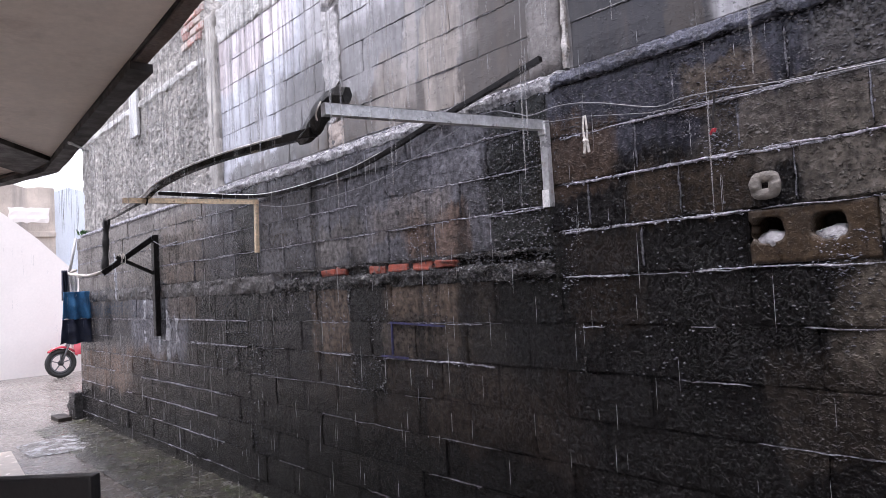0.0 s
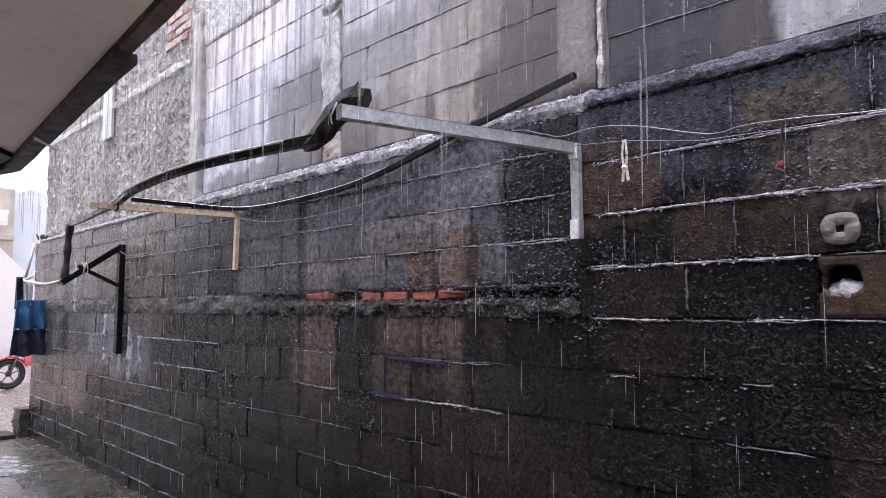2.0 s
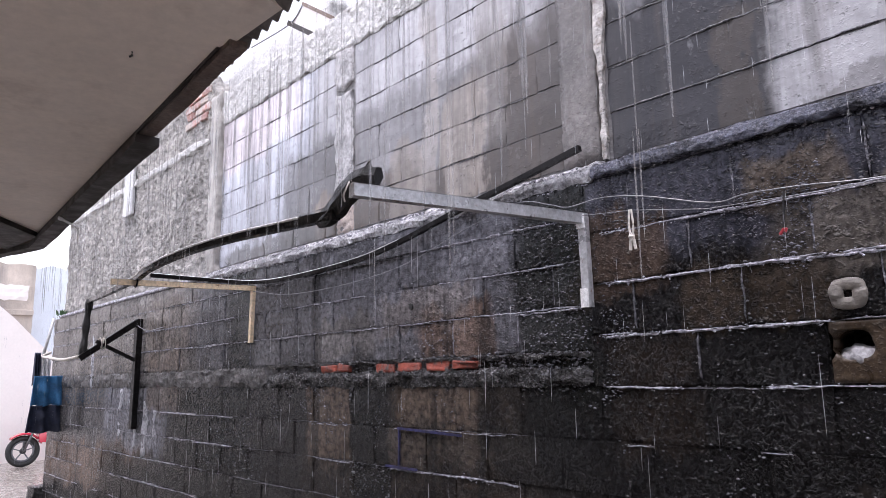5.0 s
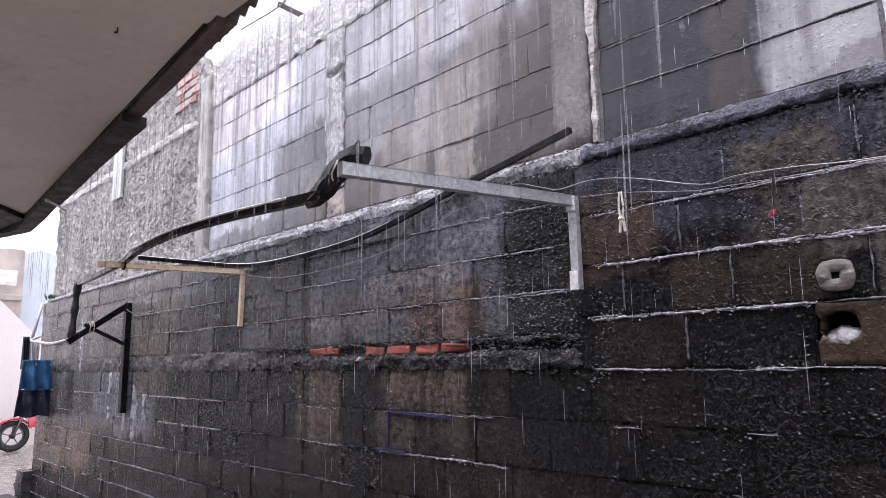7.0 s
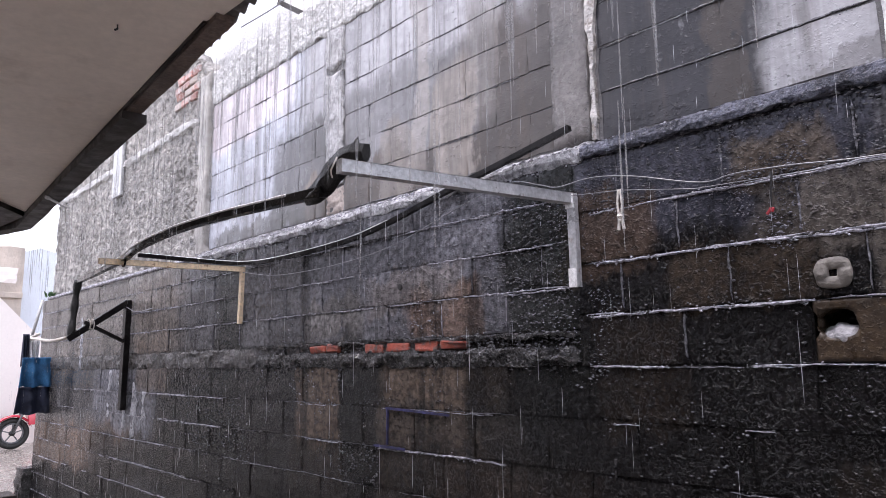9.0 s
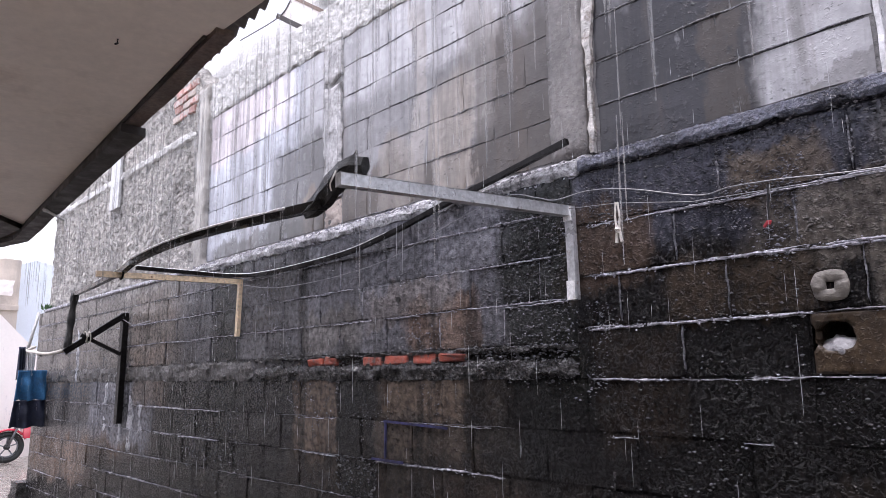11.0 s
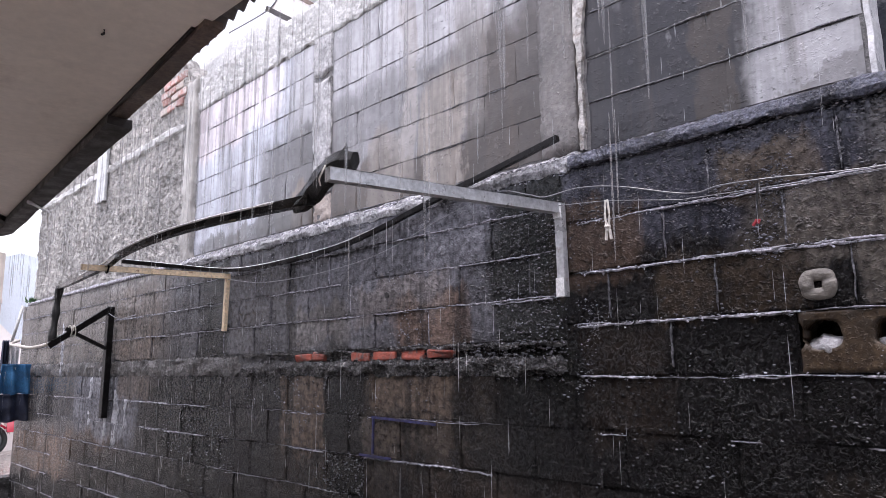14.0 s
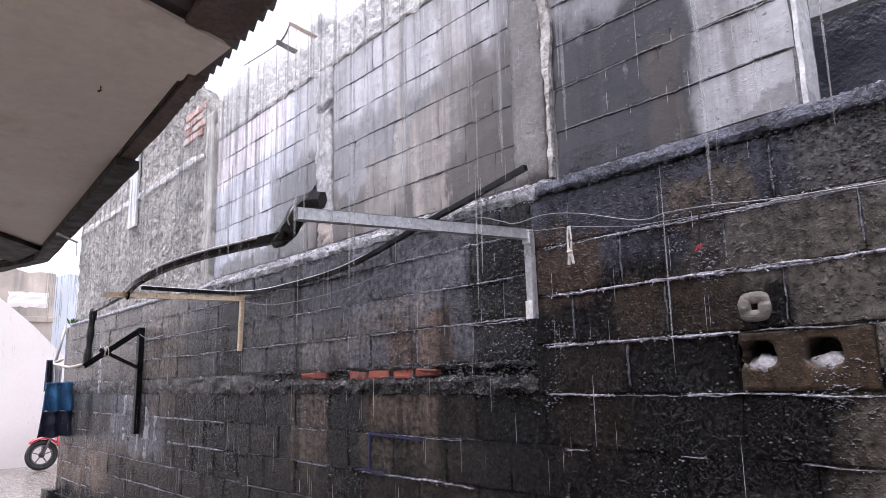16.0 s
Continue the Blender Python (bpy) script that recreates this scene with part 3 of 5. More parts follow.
for k, x in enumerate((1.75, 2.45, 3.15)):
    struct("rafter", prism([(x, eave_y(x) - 0.18), (x + 0.06, eave_y(x) - 0.18), (x + 0.9, -3.98), (x + 0.84, -3.98)], 2.80, 2.86), M_WOOD,
           "brown roof rafter over the open bay", "rafter")

# ---- far end of the yard ----
bm = bmesh.new()
prof = [(-9.0, -0.3), (3.7, -0.3), (3.7, 1.8), (1.95, 1.85), (1.40, 2.36), (0.85, 2.93), (0.32, 3.39), (-0.18, 3.79), (-0.9, 3.90), (-9.0, 3.92)]
fa = [bm.verts.new((-13.6, y, z)) for y, z in prof]
fb = [bm.verts.new((-13.85, y, z)) for y, z in prof]
bm.faces.new(fa)
bm.faces.new(fb)
for i in range(len(prof)):
    bm.faces.new((fa[i], fa[(i + 1) % len(prof)], fb[(i + 1) % len(prof)], fb[i]))
bmesh.ops.recalc_face_normals(bm, faces=bm.faces)
struct("wall_white", bm, M_WHITE, "bright white rendered wall with a sloping top", "wall")

# ---- blocks of the lower wall ----
def block_mesh(name, seed, material, w=0.388, h=0.186, depth=0.05, nx=5, nz=2, wear=0.0045, jit=0.004):
    """One concrete block, its worn front at y = 0, its centre at the origin."""
    rnd = random.Random(seed)
    verts, faces = [], []
    for j in range(nz + 1):
        for i in range(nx + 1):
            edge = i in (0, nx) or j in (0, nz)
            corner = i in (0, nx) and j in (0, nz)
            y = (wear * rnd.uniform(0.3, 1.0) if edge else rnd.uniform(-jit, jit)) + (wear * 0.8 if corner else 0)
            u, v = i / nx, j / nz
            if 0 < i < nx:
                u = 0.04 + 0.92 * (i - 1) / (nx - 2) if nx > 2 else u
            x = (u - 0.5) * w + (rnd.uniform(-0.005, 0.005) if edge else rnd.uniform(-0.01, 0.01))
            z = (v - 0.5) * h + rnd.uniform(-0.004, 0.004)
            verts.append((x, y, z))
    for j in range(nz):
        for i in range(nx):
            a = j * (nx + 1) + i
            faces.append((a, a + 1, a + nx + 2, a + nx + 1))
    loop = [i for i in range(nx + 1)] + [(j + 1) * (nx + 1) - 1 for j in range(1, nz + 1)] \
        + [nz * (nx + 1) + i for i in range(nx - 1, -1, -1)] + [j * (nx + 1) for j in range(nz - 1, 0, -1)]
    base = len(verts)
    for k in loop:
        verts.append((verts[k][0], depth, verts[k][2]))
    n = len(loop)
    for k in range(n):
        faces.append((loop[k], base + k, base + (k + 1) % n, loop[(k + 1) % n]))
    me = bpy.data.meshes.new(name)
    me.from_pydata(verts, [], faces)
    me.materials.append(material)
    return me


def place_piece(name, me, parent, x, y, z, sx=1.0, sz=1.0, tilt=0.0):
    ob = new(name, me)
    ob.parent = parent
    ob.matrix_basis = Matrix.LocRotScale((x, y, z), Euler((0, radians(tilt), 0)), (sx, 1, sz))
    return ob


BLOCKS = [block_mesh("concrete_block", k, M_BLOCK) for k in range(10)]
rnd = random.Random(11)
rows_all = [(-0.08 + 0.2 * k, 0.12 + 0.2 * k) for k in range(8)]
rows_left = [(1.66, 1.84), (1.84, 2.02), (2.02, 2.20), (2.20, 2.36)]
rows_right = [(1.52, 1.72), (1.72, 1.92), (1.92, 2.12), (2.12, 2.33)]


def lay_row(x0, x1, first, z0, z1):
    """A course from x0 to x1, with a joint at first and every 0.41 m from it."""
    cuts = [x0]
    k = math.ceil((x0 + 0.06 - first) / 0.41)
    while first + 0.41 * k < x1 - 0.06:
        cuts.append(first + 0.41 * k)
        k += 1
    cuts.append(x1)
    for a, b in zip(cuts, cuts[1:]):
        if abs(a - 2.21) < 0.03 and abs(z0 - 1.52) < 0.01:
            continue
        c, zc = (a + b) / 2, (z0 + z1) / 2
        place_piece("concrete_block", rnd.choice(BLOCKS), lower, c, rnd.uniform(-0.004, 0.004), zc,
                    (b - a - 0.003) / 0.388, (z1 - z0 - 0.008) / 0.186, rnd.uniform(-0.5, 0.5))


# ---- blocks of the upper wall ----
UPPERS = [block_mesh("grey_block", 50 + k, M_UPPER, wear=0.0045, jit=0.001, h=0.19) for k in range(8)]


def lay_upper(x0, x1, first, z0, z1, step=0.40):
    cuts = [x0]
    k = math.ceil((x0 + 0.06 - first) / step)
    while first + step * k < x1 - 0.06:
        cuts.append(first + step * k)
        k += 1
    cuts.append(x1)
    for a, b in zip(cuts, cuts[1:]):
        c, zc = (a + b) / 2, (z0 + z1) / 2
        place_piece("grey_block", rnd.choice(UPPERS), upper, c, 0.10 + rnd.uniform(-0.001, 0.001), zc,
                    (b - a - 0.003) / 0.388, (z1 - z0 - 0.0045) / 0.19, rnd.uniform(-0.3, 0.3))


def lumpy_panel(x0, x1, z0, z1, y, amp, seed, step=0.035, back=0.05, ragged=0.0, freq=9):
    """A hand-thrown patch of cement on a wall, with an uneven face and edge."""
    bm = bmesh.new()
    nx, nz = max(2, int((x1 - x0) / step)), max(2, int((z1 - z0) / step))
    grid = []
    for i in range(nx + 1):
        col = []
        for j in range(nz + 1):
            x, z = x0 + (x1 - x0) * i / nx, z0 + (z1 - z0) * j / nz
            edge = i in (0, nx) or j in (0, nz)
            q = noise.noise((x * freq, z * freq, seed)) + 0.6 * noise.noise((x * freq * 3, z * freq * 3, seed + 2))
            if ragged and i in (0, nx):
                x += ragged * noise.noise((z * 11, i, seed))
            if ragged and j in (0, nz):
                z += ragged * noise.noise((x * 11, j, seed))
            col.append(bm.verts.new((x, y + amp * q + (amp * 0.8 if edge else 0), z)))
        grid.append(col)
    for i in range(nx):
        for j in range(nz):
            bm.faces.new((grid[i][j], grid[i + 1][j], grid[i + 1][j + 1], grid[i][j + 1]))
    out = [c[0] for c in grid] + grid[-1][1:] + [c[-1] for c in reversed(grid[:-1])] + list(reversed(grid[0][1:-1]))
    bk = [bm.verts.new((v.co.x, y + back, v.co.z)) for v in out]
    for i in range(len(out)):
        bm.faces.new((out[i], out[(i + 1) % len(out)], bk[(i + 1) % len(out)], bk[i]))
    bmesh.ops.recalc_face_normals(bm, faces=bm.faces)
    return bm


def spall(xc, z0, z1, y):
    """A run of lime and broken cement down a corner: a thin ragged plate, broad at the top and narrow below."""
    bm = bmesh.new()
    prev, n = None, int((z1 - z0) / 0.010)
    for i in range(n + 1):
        z = z0 + (z1 - z0) * i / n
        k = max(0.0, min(1.0, (z - 2.75) / 0.5))
        def edge(n0):
            return max(0.004, 0.011 + 0.024 * k + (0.010 + 0.030 * k) * noise.noise((z * 7, n0, 0)) + 0.012 * noise.noise((z * 22, n0, 1)))
        wl, wr = edge(1.5), edge(7.5) * 0.7
        row = []
        for x, d in ((xc - wl, 0.03), (xc - wl * 0.97, 0.002), (xc - wl * 0.3, 0.0), (xc + wr * 0.3, 0.0), (xc + wr * 0.97, 0.002), (xc + wr, 0.03)):
            q = 0.003 * noise.noise((x * 60, z * 60, 5))
            row.append(bm.verts.new((x + q, y + d + q, z)))
        if prev:
            for a in range(5):
                bm.faces.new((prev[a], prev[a + 1], row[a + 1], row[a]))
        prev = row
    bmesh.ops.recalc_face_normals(bm, faces=bm.faces)
    return bm


# cement bands, ledge and ribs on the walls
part("cement_band", lumpy_strip(-1.25, 1.38, [(0.03, 1.515), (0.0, 1.522), (-0.008, 1.545), (-0.014, 1.572), (-0.006, 1.598), (0.03, 1.612)], 0.014, 0.019, 3), M_BAND, lower,
     "rough projecting cement band")
part("cement_band", lumpy_strip(-1.25, 1.38, [(0.03, 1.632), (-0.004, 1.64), (-0.010, 1.652), (0.03, 1.672)], 0.014, 0.014, 8), M_BAND, lower,
     "rough cement seam over the bricks")
part("cement_band", lumpy_strip(-6.68, -1.22, [(0.03, 1.515), (0.002, 1.525), (-0.004, 1.56), (-0.006, 1.60), (-0.002, 1.64), (0.03, 1.668)], 0.02, 0.016, 13), M_JOINT_PALE, lower,
     "rough grey cement band")
part("cement_ledge", lumpy_strip(-2.28, 1.44, [(0.05, 2.33), (-0.006, 2.335), (-0.016, 2.362), (-0.004, 2.385), (0.04, 2.412), (0.09, 2.438), (0.13, 2.45)], 0.009, 0.013, 1), M_CAP, lower,
     "pale wet cement ledge")
part("cement_ledge", lumpy_strip(1.42, 6.38, [(0.05, 2.335), (-0.018, 2.34), (-0.026, 2.355), (-0.020, 2.385), (0.0, 2.398), (0.05, 2.41), (0.13, 2.435)], 0.010, 0.010, 2, False), M_CAP_DARK, lower,
     "bluish wet cement ledge")
part("cement_ledge", lumpy_strip(-6.69, -2.26, [(0.05, 2.36), (-0.006, 2.362), (-0.008, 2.392), (0.10, 2.40)], 0.05, 0.005, 4), M_LIP, lower,
     "thin pale cement capping", True)
# the beam carries the bloom of the sky in its whitened colour
part("cement_beam", lumpy_panel(-2.30, 1.24, 3.655, 3.94, 0.088, 0.012, 5, step=0.013, back=0.09, ragged=0.022, freq=21), M_PLASTER, upper, "rough cement beam whitened for sky glare")
part("pilaster", lumpy_panel(1.215, 1.40, 2.44, 3.92, 0.080, 0.006, 6, ragged=0.012), M_RIB, upper, "brown-stained grey cement rib", True)
part("pilaster_edge", spall(1.425, 2.44, 3.92, 0.085), M_SPALL, upper, "spalled white cement edge")
part("rib", lumpy_panel(-0.575, -0.385, 2.62, 3.36, 0.086, 0.009, 9, step=0.02, ragged=0.03), M_RIB_PALE, upper, "pale cement rib")
part("rib", lumpy_panel(-0.575, -0.385, 3.40, 3.66, 0.086, 0.008, 10, step=0.02, ragged=0.03), M_RIB_PALE, upper, "pale cement rib", True)
part("rubble_patch", lumpy_panel(-0.575, -0.385, 2.44, 2.62, 0.098, 0.022, 12, step=0.02, ragged=0.02, freq=22), M_BRICK_PALE, upper, "broken brown rubble patch", True)
jamb = box((2.474, 0.092, 2.43), (2.492, 0.20, 3.9), 0.004)
bmesh.ops.bisect_plane(jamb, geom=jamb.verts[:] + jamb.edges[:] + jamb.faces[:], plane_co=(0, 0, 3.0), plane_no=(0, 0, 1))
bmesh.ops.subdivide_edges(jamb, edges=[e for e in jamb.edges if abs(e.verts[0].co.z - e.verts[1].co.z) > 0.3], cuts=22)
for v in jamb.verts:
    v.co += noise.noise_vector((0, 0, v.co.z * 11)) * 0.005
part("jamb_edge", jamb, M_JAMB, upper, "white cement jamb edge")
part("pilaster", lumpy_panel(-2.42, -2.24, 2.40, 3.94, 0.060, 0.010, 14, ragged=0.04, freq=13), M_RIB_GREY, rough, "smooth pale cement rib", True)
part("cement_seam", lumpy_strip(-6.5, -2.46, [(0.09, 3.55), (0.062, 3.565), (0.058, 3.61), (0.09, 3.64)], 0.03, 0.018, 6), M_PLASTER, rough, "pale cement seam")
part("white_board", box((-4.50, 0.045, 3.27), (-4.24, 0.075, 4.35), 0.006), M_WHITE_PVC, rough, "flat white board fixed upright")
for k in range(12):
    x, z = -2.98 + 0.16 * (k % 3) + 0.05 * (k // 3 % 2), 3.80 + 0.075 * (k // 3)
    bm = box((x, 0.066, z), (x + 0.15, 0.10, z + 0.060), 0.010)
    for v in bm.verts:
        v.co += noise.noise_vector(v.co * 21) * 0.012
    part("brick", bm, M_BRICK_PINK if k % 4 else M_BRICK_PALE, rough)

def ridge(x0, x1, z, s, seed, parent, y, material, name="mortar_lip"):
    """Broken mortar along a joint: a ragged ridge that comes and goes, with crumbs on and under it."""
    r = random.Random(int(seed * 10))
    verts, faces = [], []
    n = max(4, int((x1 - x0) / 0.007))
    for i in range(n + 1):
        x = x0 + (x1 - x0) * i / n
        end = min(1.0, i / 5, (n - i) / 5)
        big = noise.noise((x * 5.5, seed, 0)) + 0.55 * noise.noise((x * 21, seed, 1)) + 0.45 * noise.noise((x * 70, seed, 2))
        d = s * (0.0035 + 0.0105 * big) * end - 0.004 * (1 - end)
        h = s * (0.0042 + 0.0035 * noise.noise((x * 37, seed, 3)) + 0.003 * max(0, big)) * (0.3 + 0.7 * end)
        zc = z + 0.008 * noise.noise((x * 2.3, seed, 4)) + 0.0045 * noise.noise((x * 19, seed, 5))
        q = 0.002 * noise.noise((x * 90, seed, 6))
        verts += [(x, y + 0.02, zc - h), (x, y - d * 0.55, zc - h * 0.8), (x, y - d + q, zc - h * 0.1), (x, y - d * 0.6, zc + h * 0.7), (x, y + 0.02, zc + h)]
        if i:
            b = len(verts) - 10
            faces += [(b + j, b + j + 5, b + j + 6, b + j + 1) for j in range(4)]
    for _ in range(int((x1 - x0) * 75 * s)):
        x = r.uniform(x0, x1)
        if noise.noise((x * 5.5, seed, 0)) < r.uniform(-0.6, 0.2):
            continue
        w = r.uniform(0.0015, 0.0042) * (0.6 + 0.5 * s)
        u, v, t, b = w * r.uniform(0.8, 2.0), w * r.uniform(0.6, 1.1), w * r.uniform(0.6, 1.2), len(verts)
        c = Vector((x, y - r.uniform(0.0, 0.005), z + r.gauss(-0.002, 0.006)))
        verts += [c + Vector(p) for p in ((-u, 0, 0), (u, 0, r.uniform(-w, w)), (0, -v, 0), (0, v, 0), (0, 0, t), (0, 0, -t))]
        faces += [(b + p, b + q, b + o) for p, q, o in ((0, 2, 4), (2, 1, 4), (1, 3, 4), (3, 0, 4), (2, 0, 5), (1, 2, 5), (3, 1, 5), (0, 3, 5))]
    me = bpy.data.meshes.new(name)
    me.from_pydata(verts, [], faces)
    me.materials.append(material)
    o = new(name, me)
    o.parent = parent
    return o


M_SEAM = surface("wet_grey_seam", (0.15, 0.148, 0.16), rough=(0.1, 0.35), big=(30, 0.2, 1.5), fine=(110, 0.5, 1.4), bump=((120, 0.004),), spec=0.5)
# dark mortar, its colour lightened for glints along the courses
M_LIP_DARK = surface("wet_dark_mortar_lip", (0.135, 0.134, 0.152), rough=(0.1, 0.3), big=(30, 0.15, 1.6), fine=(110, 0.4, 1.5), bump=((120, 0.004), (35, 0.006)), spec=0.6)

# mortar that stands proud of the joints
LIPS = [(1.45, 3.1, 1.912, 1.25), (1.40, 2.23, 1.712, 1.25), (2.62, 3.1, 1.712, 0.8), (1.50, 1.74, 1.512, 0.8), (2.0, 2.16, 1.512, 0.8),
        (1.40, 2.62, 2.108, 0.8), (1.48, 1.60, 1.312, 0.6), (1.98, 2.10, 1.312, 0.6), (-1.05, 0.42, 1.832, 0.8), (-0.95, -0.35, 2.012, 0.6),
        (0.45, 1.25, 2.015, 0.7), (0.30, 1.20, 2.196, 0.7), (0.95, 1.33, 1.83, 0.9), (-0.64, -0.28, 1.112, 0.9), (0.05, 0.96, 1.112, 1.0),
        (-0.70, -0.2, 1.312, 0.6), (0.1, 0.9, 1.312, 0.5), (-5.2, -3.9, 1.312, 0.8), (-3.3, -1.7, 1.312, 0.8), (-3.6, -1.7, 1.112, 0.8),
        (-4.2, -2.5, 0.912, 0.7), (-4.3, -2.0, 0.712, 0.6), (-3.5, -1.9, 1.832, 0.8), (-6.6, -5.0, 2.19, 0.8), (-3.9, -2.2, 2.012, 0.8),
        (-6.6, -5.6, 2.012, 0.7), (-1.3, -0.9, 0.912, 0.4)]
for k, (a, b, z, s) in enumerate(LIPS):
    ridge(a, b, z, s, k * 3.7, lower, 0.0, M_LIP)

# thin pale seams on the dark part of the upper wall
for k, z in enumerate((2.636, 2.832, 3.03, 3.23, 3.43)):
    ridge(1.46, 2.44, z, 0.75, 200 + k, upper, 0.099, M_SEAM)

# lime that has run down beside the black bracket
M_LIME = surface("bluish_lime_runs", (0.42, 0.43, 0.48), rough=(0.2, 0.45), big=(9, 0.3, 1.4), fine=(60, 0.5, 1.4), bump=((60, 0.004), (20, 0.008)), spec=0.4)
for k, (x, w, z0, z1) in enumerate(((-4.08, 0.05, 1.05, 1.5), (-3.72, 0.11, 1.28, 1.64), (-3.66, 0.05, 0.98, 1.30), (-3.42, 0.07, 0.92, 1.42), (-3.20, 0.04, 1.06, 1.34), (-5.05, 0.05, 1.5, 2.1))):
    part("lime_run", lumpy_panel(x - w, x + w, z0, z1, -0.002, 0.010, 90 + k, step=0.025, back=0.02, ragged=0.06, freq=15), M_LIME, lower, "bluish white lime run", True)

# darker broken mortar along every course
course_rows = [(0.12 + 0.2 * k, WALL_L, 3.1) for k in range(7)] + [(1.84, WALL_L, 1.33), (2.02, WALL_L, 1.33), (2.20, WALL_L, 1.33)] + \
              [(1.52, 1.4, 3.1), (1.72, 1.4, 3.1), (1.92, 1.4, 3.1), (2.12, 1.4, 3.1)]
for z, x0, x1 in course_rows:
    x = x0
    while x < x1 - 0.1:
        e = min(x1, x + rnd.uniform(0.15, 0.7))
        low = z < 1.45 and x > -2.4
        if rnd.random() < (0.32 if low else 0.92):
            ridge(x, e, z - 0.004, 0.5 if low else rnd.uniform(0.55, 0.85), x * 3 + z + 60, lower, 0.001, M_LIP_DARK if low or rnd.random() < 0.5 else M_LIP)
        x = e

# broken mortar in the upright joints
def upright(x, z0, z1, s, seed, material):
    o = ridge(0, z1 - z0, 0, s, seed, lower, 0, material)
    o.matrix_basis = Matrix.Translation((x, 0.002, z0)) @ Matrix.Rotation(radians(-90), 4, "Y")


for k, z0 in enumerate((1.52, 1.72, 1.92, 2.12)):
    for i in range(-2, 3):
        x = 2.21 - 0.235 * (k % 2) + 0.41 * i
        if 1.42 < x < 3.1 and not (k == 0 and i in (0, 1)):
            upright(x, z0 + 0.012, z0 + 0.188, rnd.uniform(0.6, 1.0), 300 + 7 * k + i, M_LIP_DARK)
for k, z0 in enumerate((1.66, 1.84, 2.02)):
    for i in range(-7, 3):
        if rnd.random() < 0.55:
            upright(0.16 + 0.205 * (k % 2) + 0.41 * i, z0 + 0.012, z0 + 0.168, rnd.uniform(0.4, 0.75), 400 + 11 * k + i, M_LIP_DARK if rnd.random() < 0.7 else M_LIP)

# crumbs of mortar along the joints of the upper wall
for k in range(6):
    z = 2.45 + 0.2 * k
    for x0, x1, n in ((-2.2, -0.6, 4), (-0.36, 1.2, 5)):
        for _ in range(n):
            x, l = rnd.uniform(x0, x1 - 0.3), rnd.uniform(0.08, 0.3)
            ridge(x, x + l, z, 0.55, x * 5 + z + 40, upper, 0.101, M_SEAM)

# bricks in the band
def rough_brick(a, b):
    bm = box((a, -0.012, 1.600), (b, 0.04, 1.643), 0.010)
    for v in bm.verts:
        v.co += noise.noise_vector(v.co * 31) * 0.011 + noise.noise_vector(v.co * 11) * 0.011
    return bm


for a, b, lab in ((-0.555, -0.405, "orange red brick end"), (-0.40, -0.27, "orange red brick end"), (-0.02, 0.13, ""), (0.17, 0.33, ""), (0.38, 0.54, ""), (0.57, 0.74, "")):
    part("brick", rough_brick(a, b), M_BRICK, lower, lab)

# knobs of rough mortar that run down beside the brackets
def knobs(n, x0, x1, z0, z1, size, seed):
    r = random.Random(seed)
    bm = bmesh.new()
    for _ in range(n):
        x, z, s = r.uniform(x0, x1), r.uniform(z0, z1), r.uniform(0.3, 1.0) * size
        g = bmesh.ops.create_icosphere(bm, subdivisions=1, radius=s)
        for v in g["verts"]:
            v.co = Vector((v.co.x * r.uniform(0.8, 1.9), v.co.y * 0.6, v.co.z * r.uniform(0.5, 1.0))) + Vector((x, 0.002, z))
    return bm


M_KNOB = surface("wet_black_mortar", (0.055, 0.055, 0.062), rough=(0.1, 0.3), big=(3, 0.5, 1.8), bump=((120, 0.004),), spec=0.8)
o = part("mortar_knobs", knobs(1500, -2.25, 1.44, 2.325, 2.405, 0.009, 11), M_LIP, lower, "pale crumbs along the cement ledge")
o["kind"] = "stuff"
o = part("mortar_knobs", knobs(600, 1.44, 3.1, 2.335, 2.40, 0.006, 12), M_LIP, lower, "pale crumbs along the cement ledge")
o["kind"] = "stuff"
for args in ((900, -2.15, -1.45, 0.3, 2.2, 0.010, 1), (800, 0.85, 1.36, 1.5, 2.28, 0.009, 2), (450, 1.42, 2.2, 1.0, 2.1, 0.006, 3),
             (500, -0.28, 0.08, 0.9, 1.55, 0.008, 4), (130, 2.2, 2.75, 1.2, 1.5, 0.006, 5), (600, 1.45, 2.7, 2.12, 2.34, 0.007, 6),
             (800, -1.1, 1.3, 1.52, 1.67, 0.010, 7)):
    o = part("mortar_knobs", knobs(*args), M_KNOB, lower, "scattered knobs of wet black mortar", True)
    o["kind"] = "stuff"


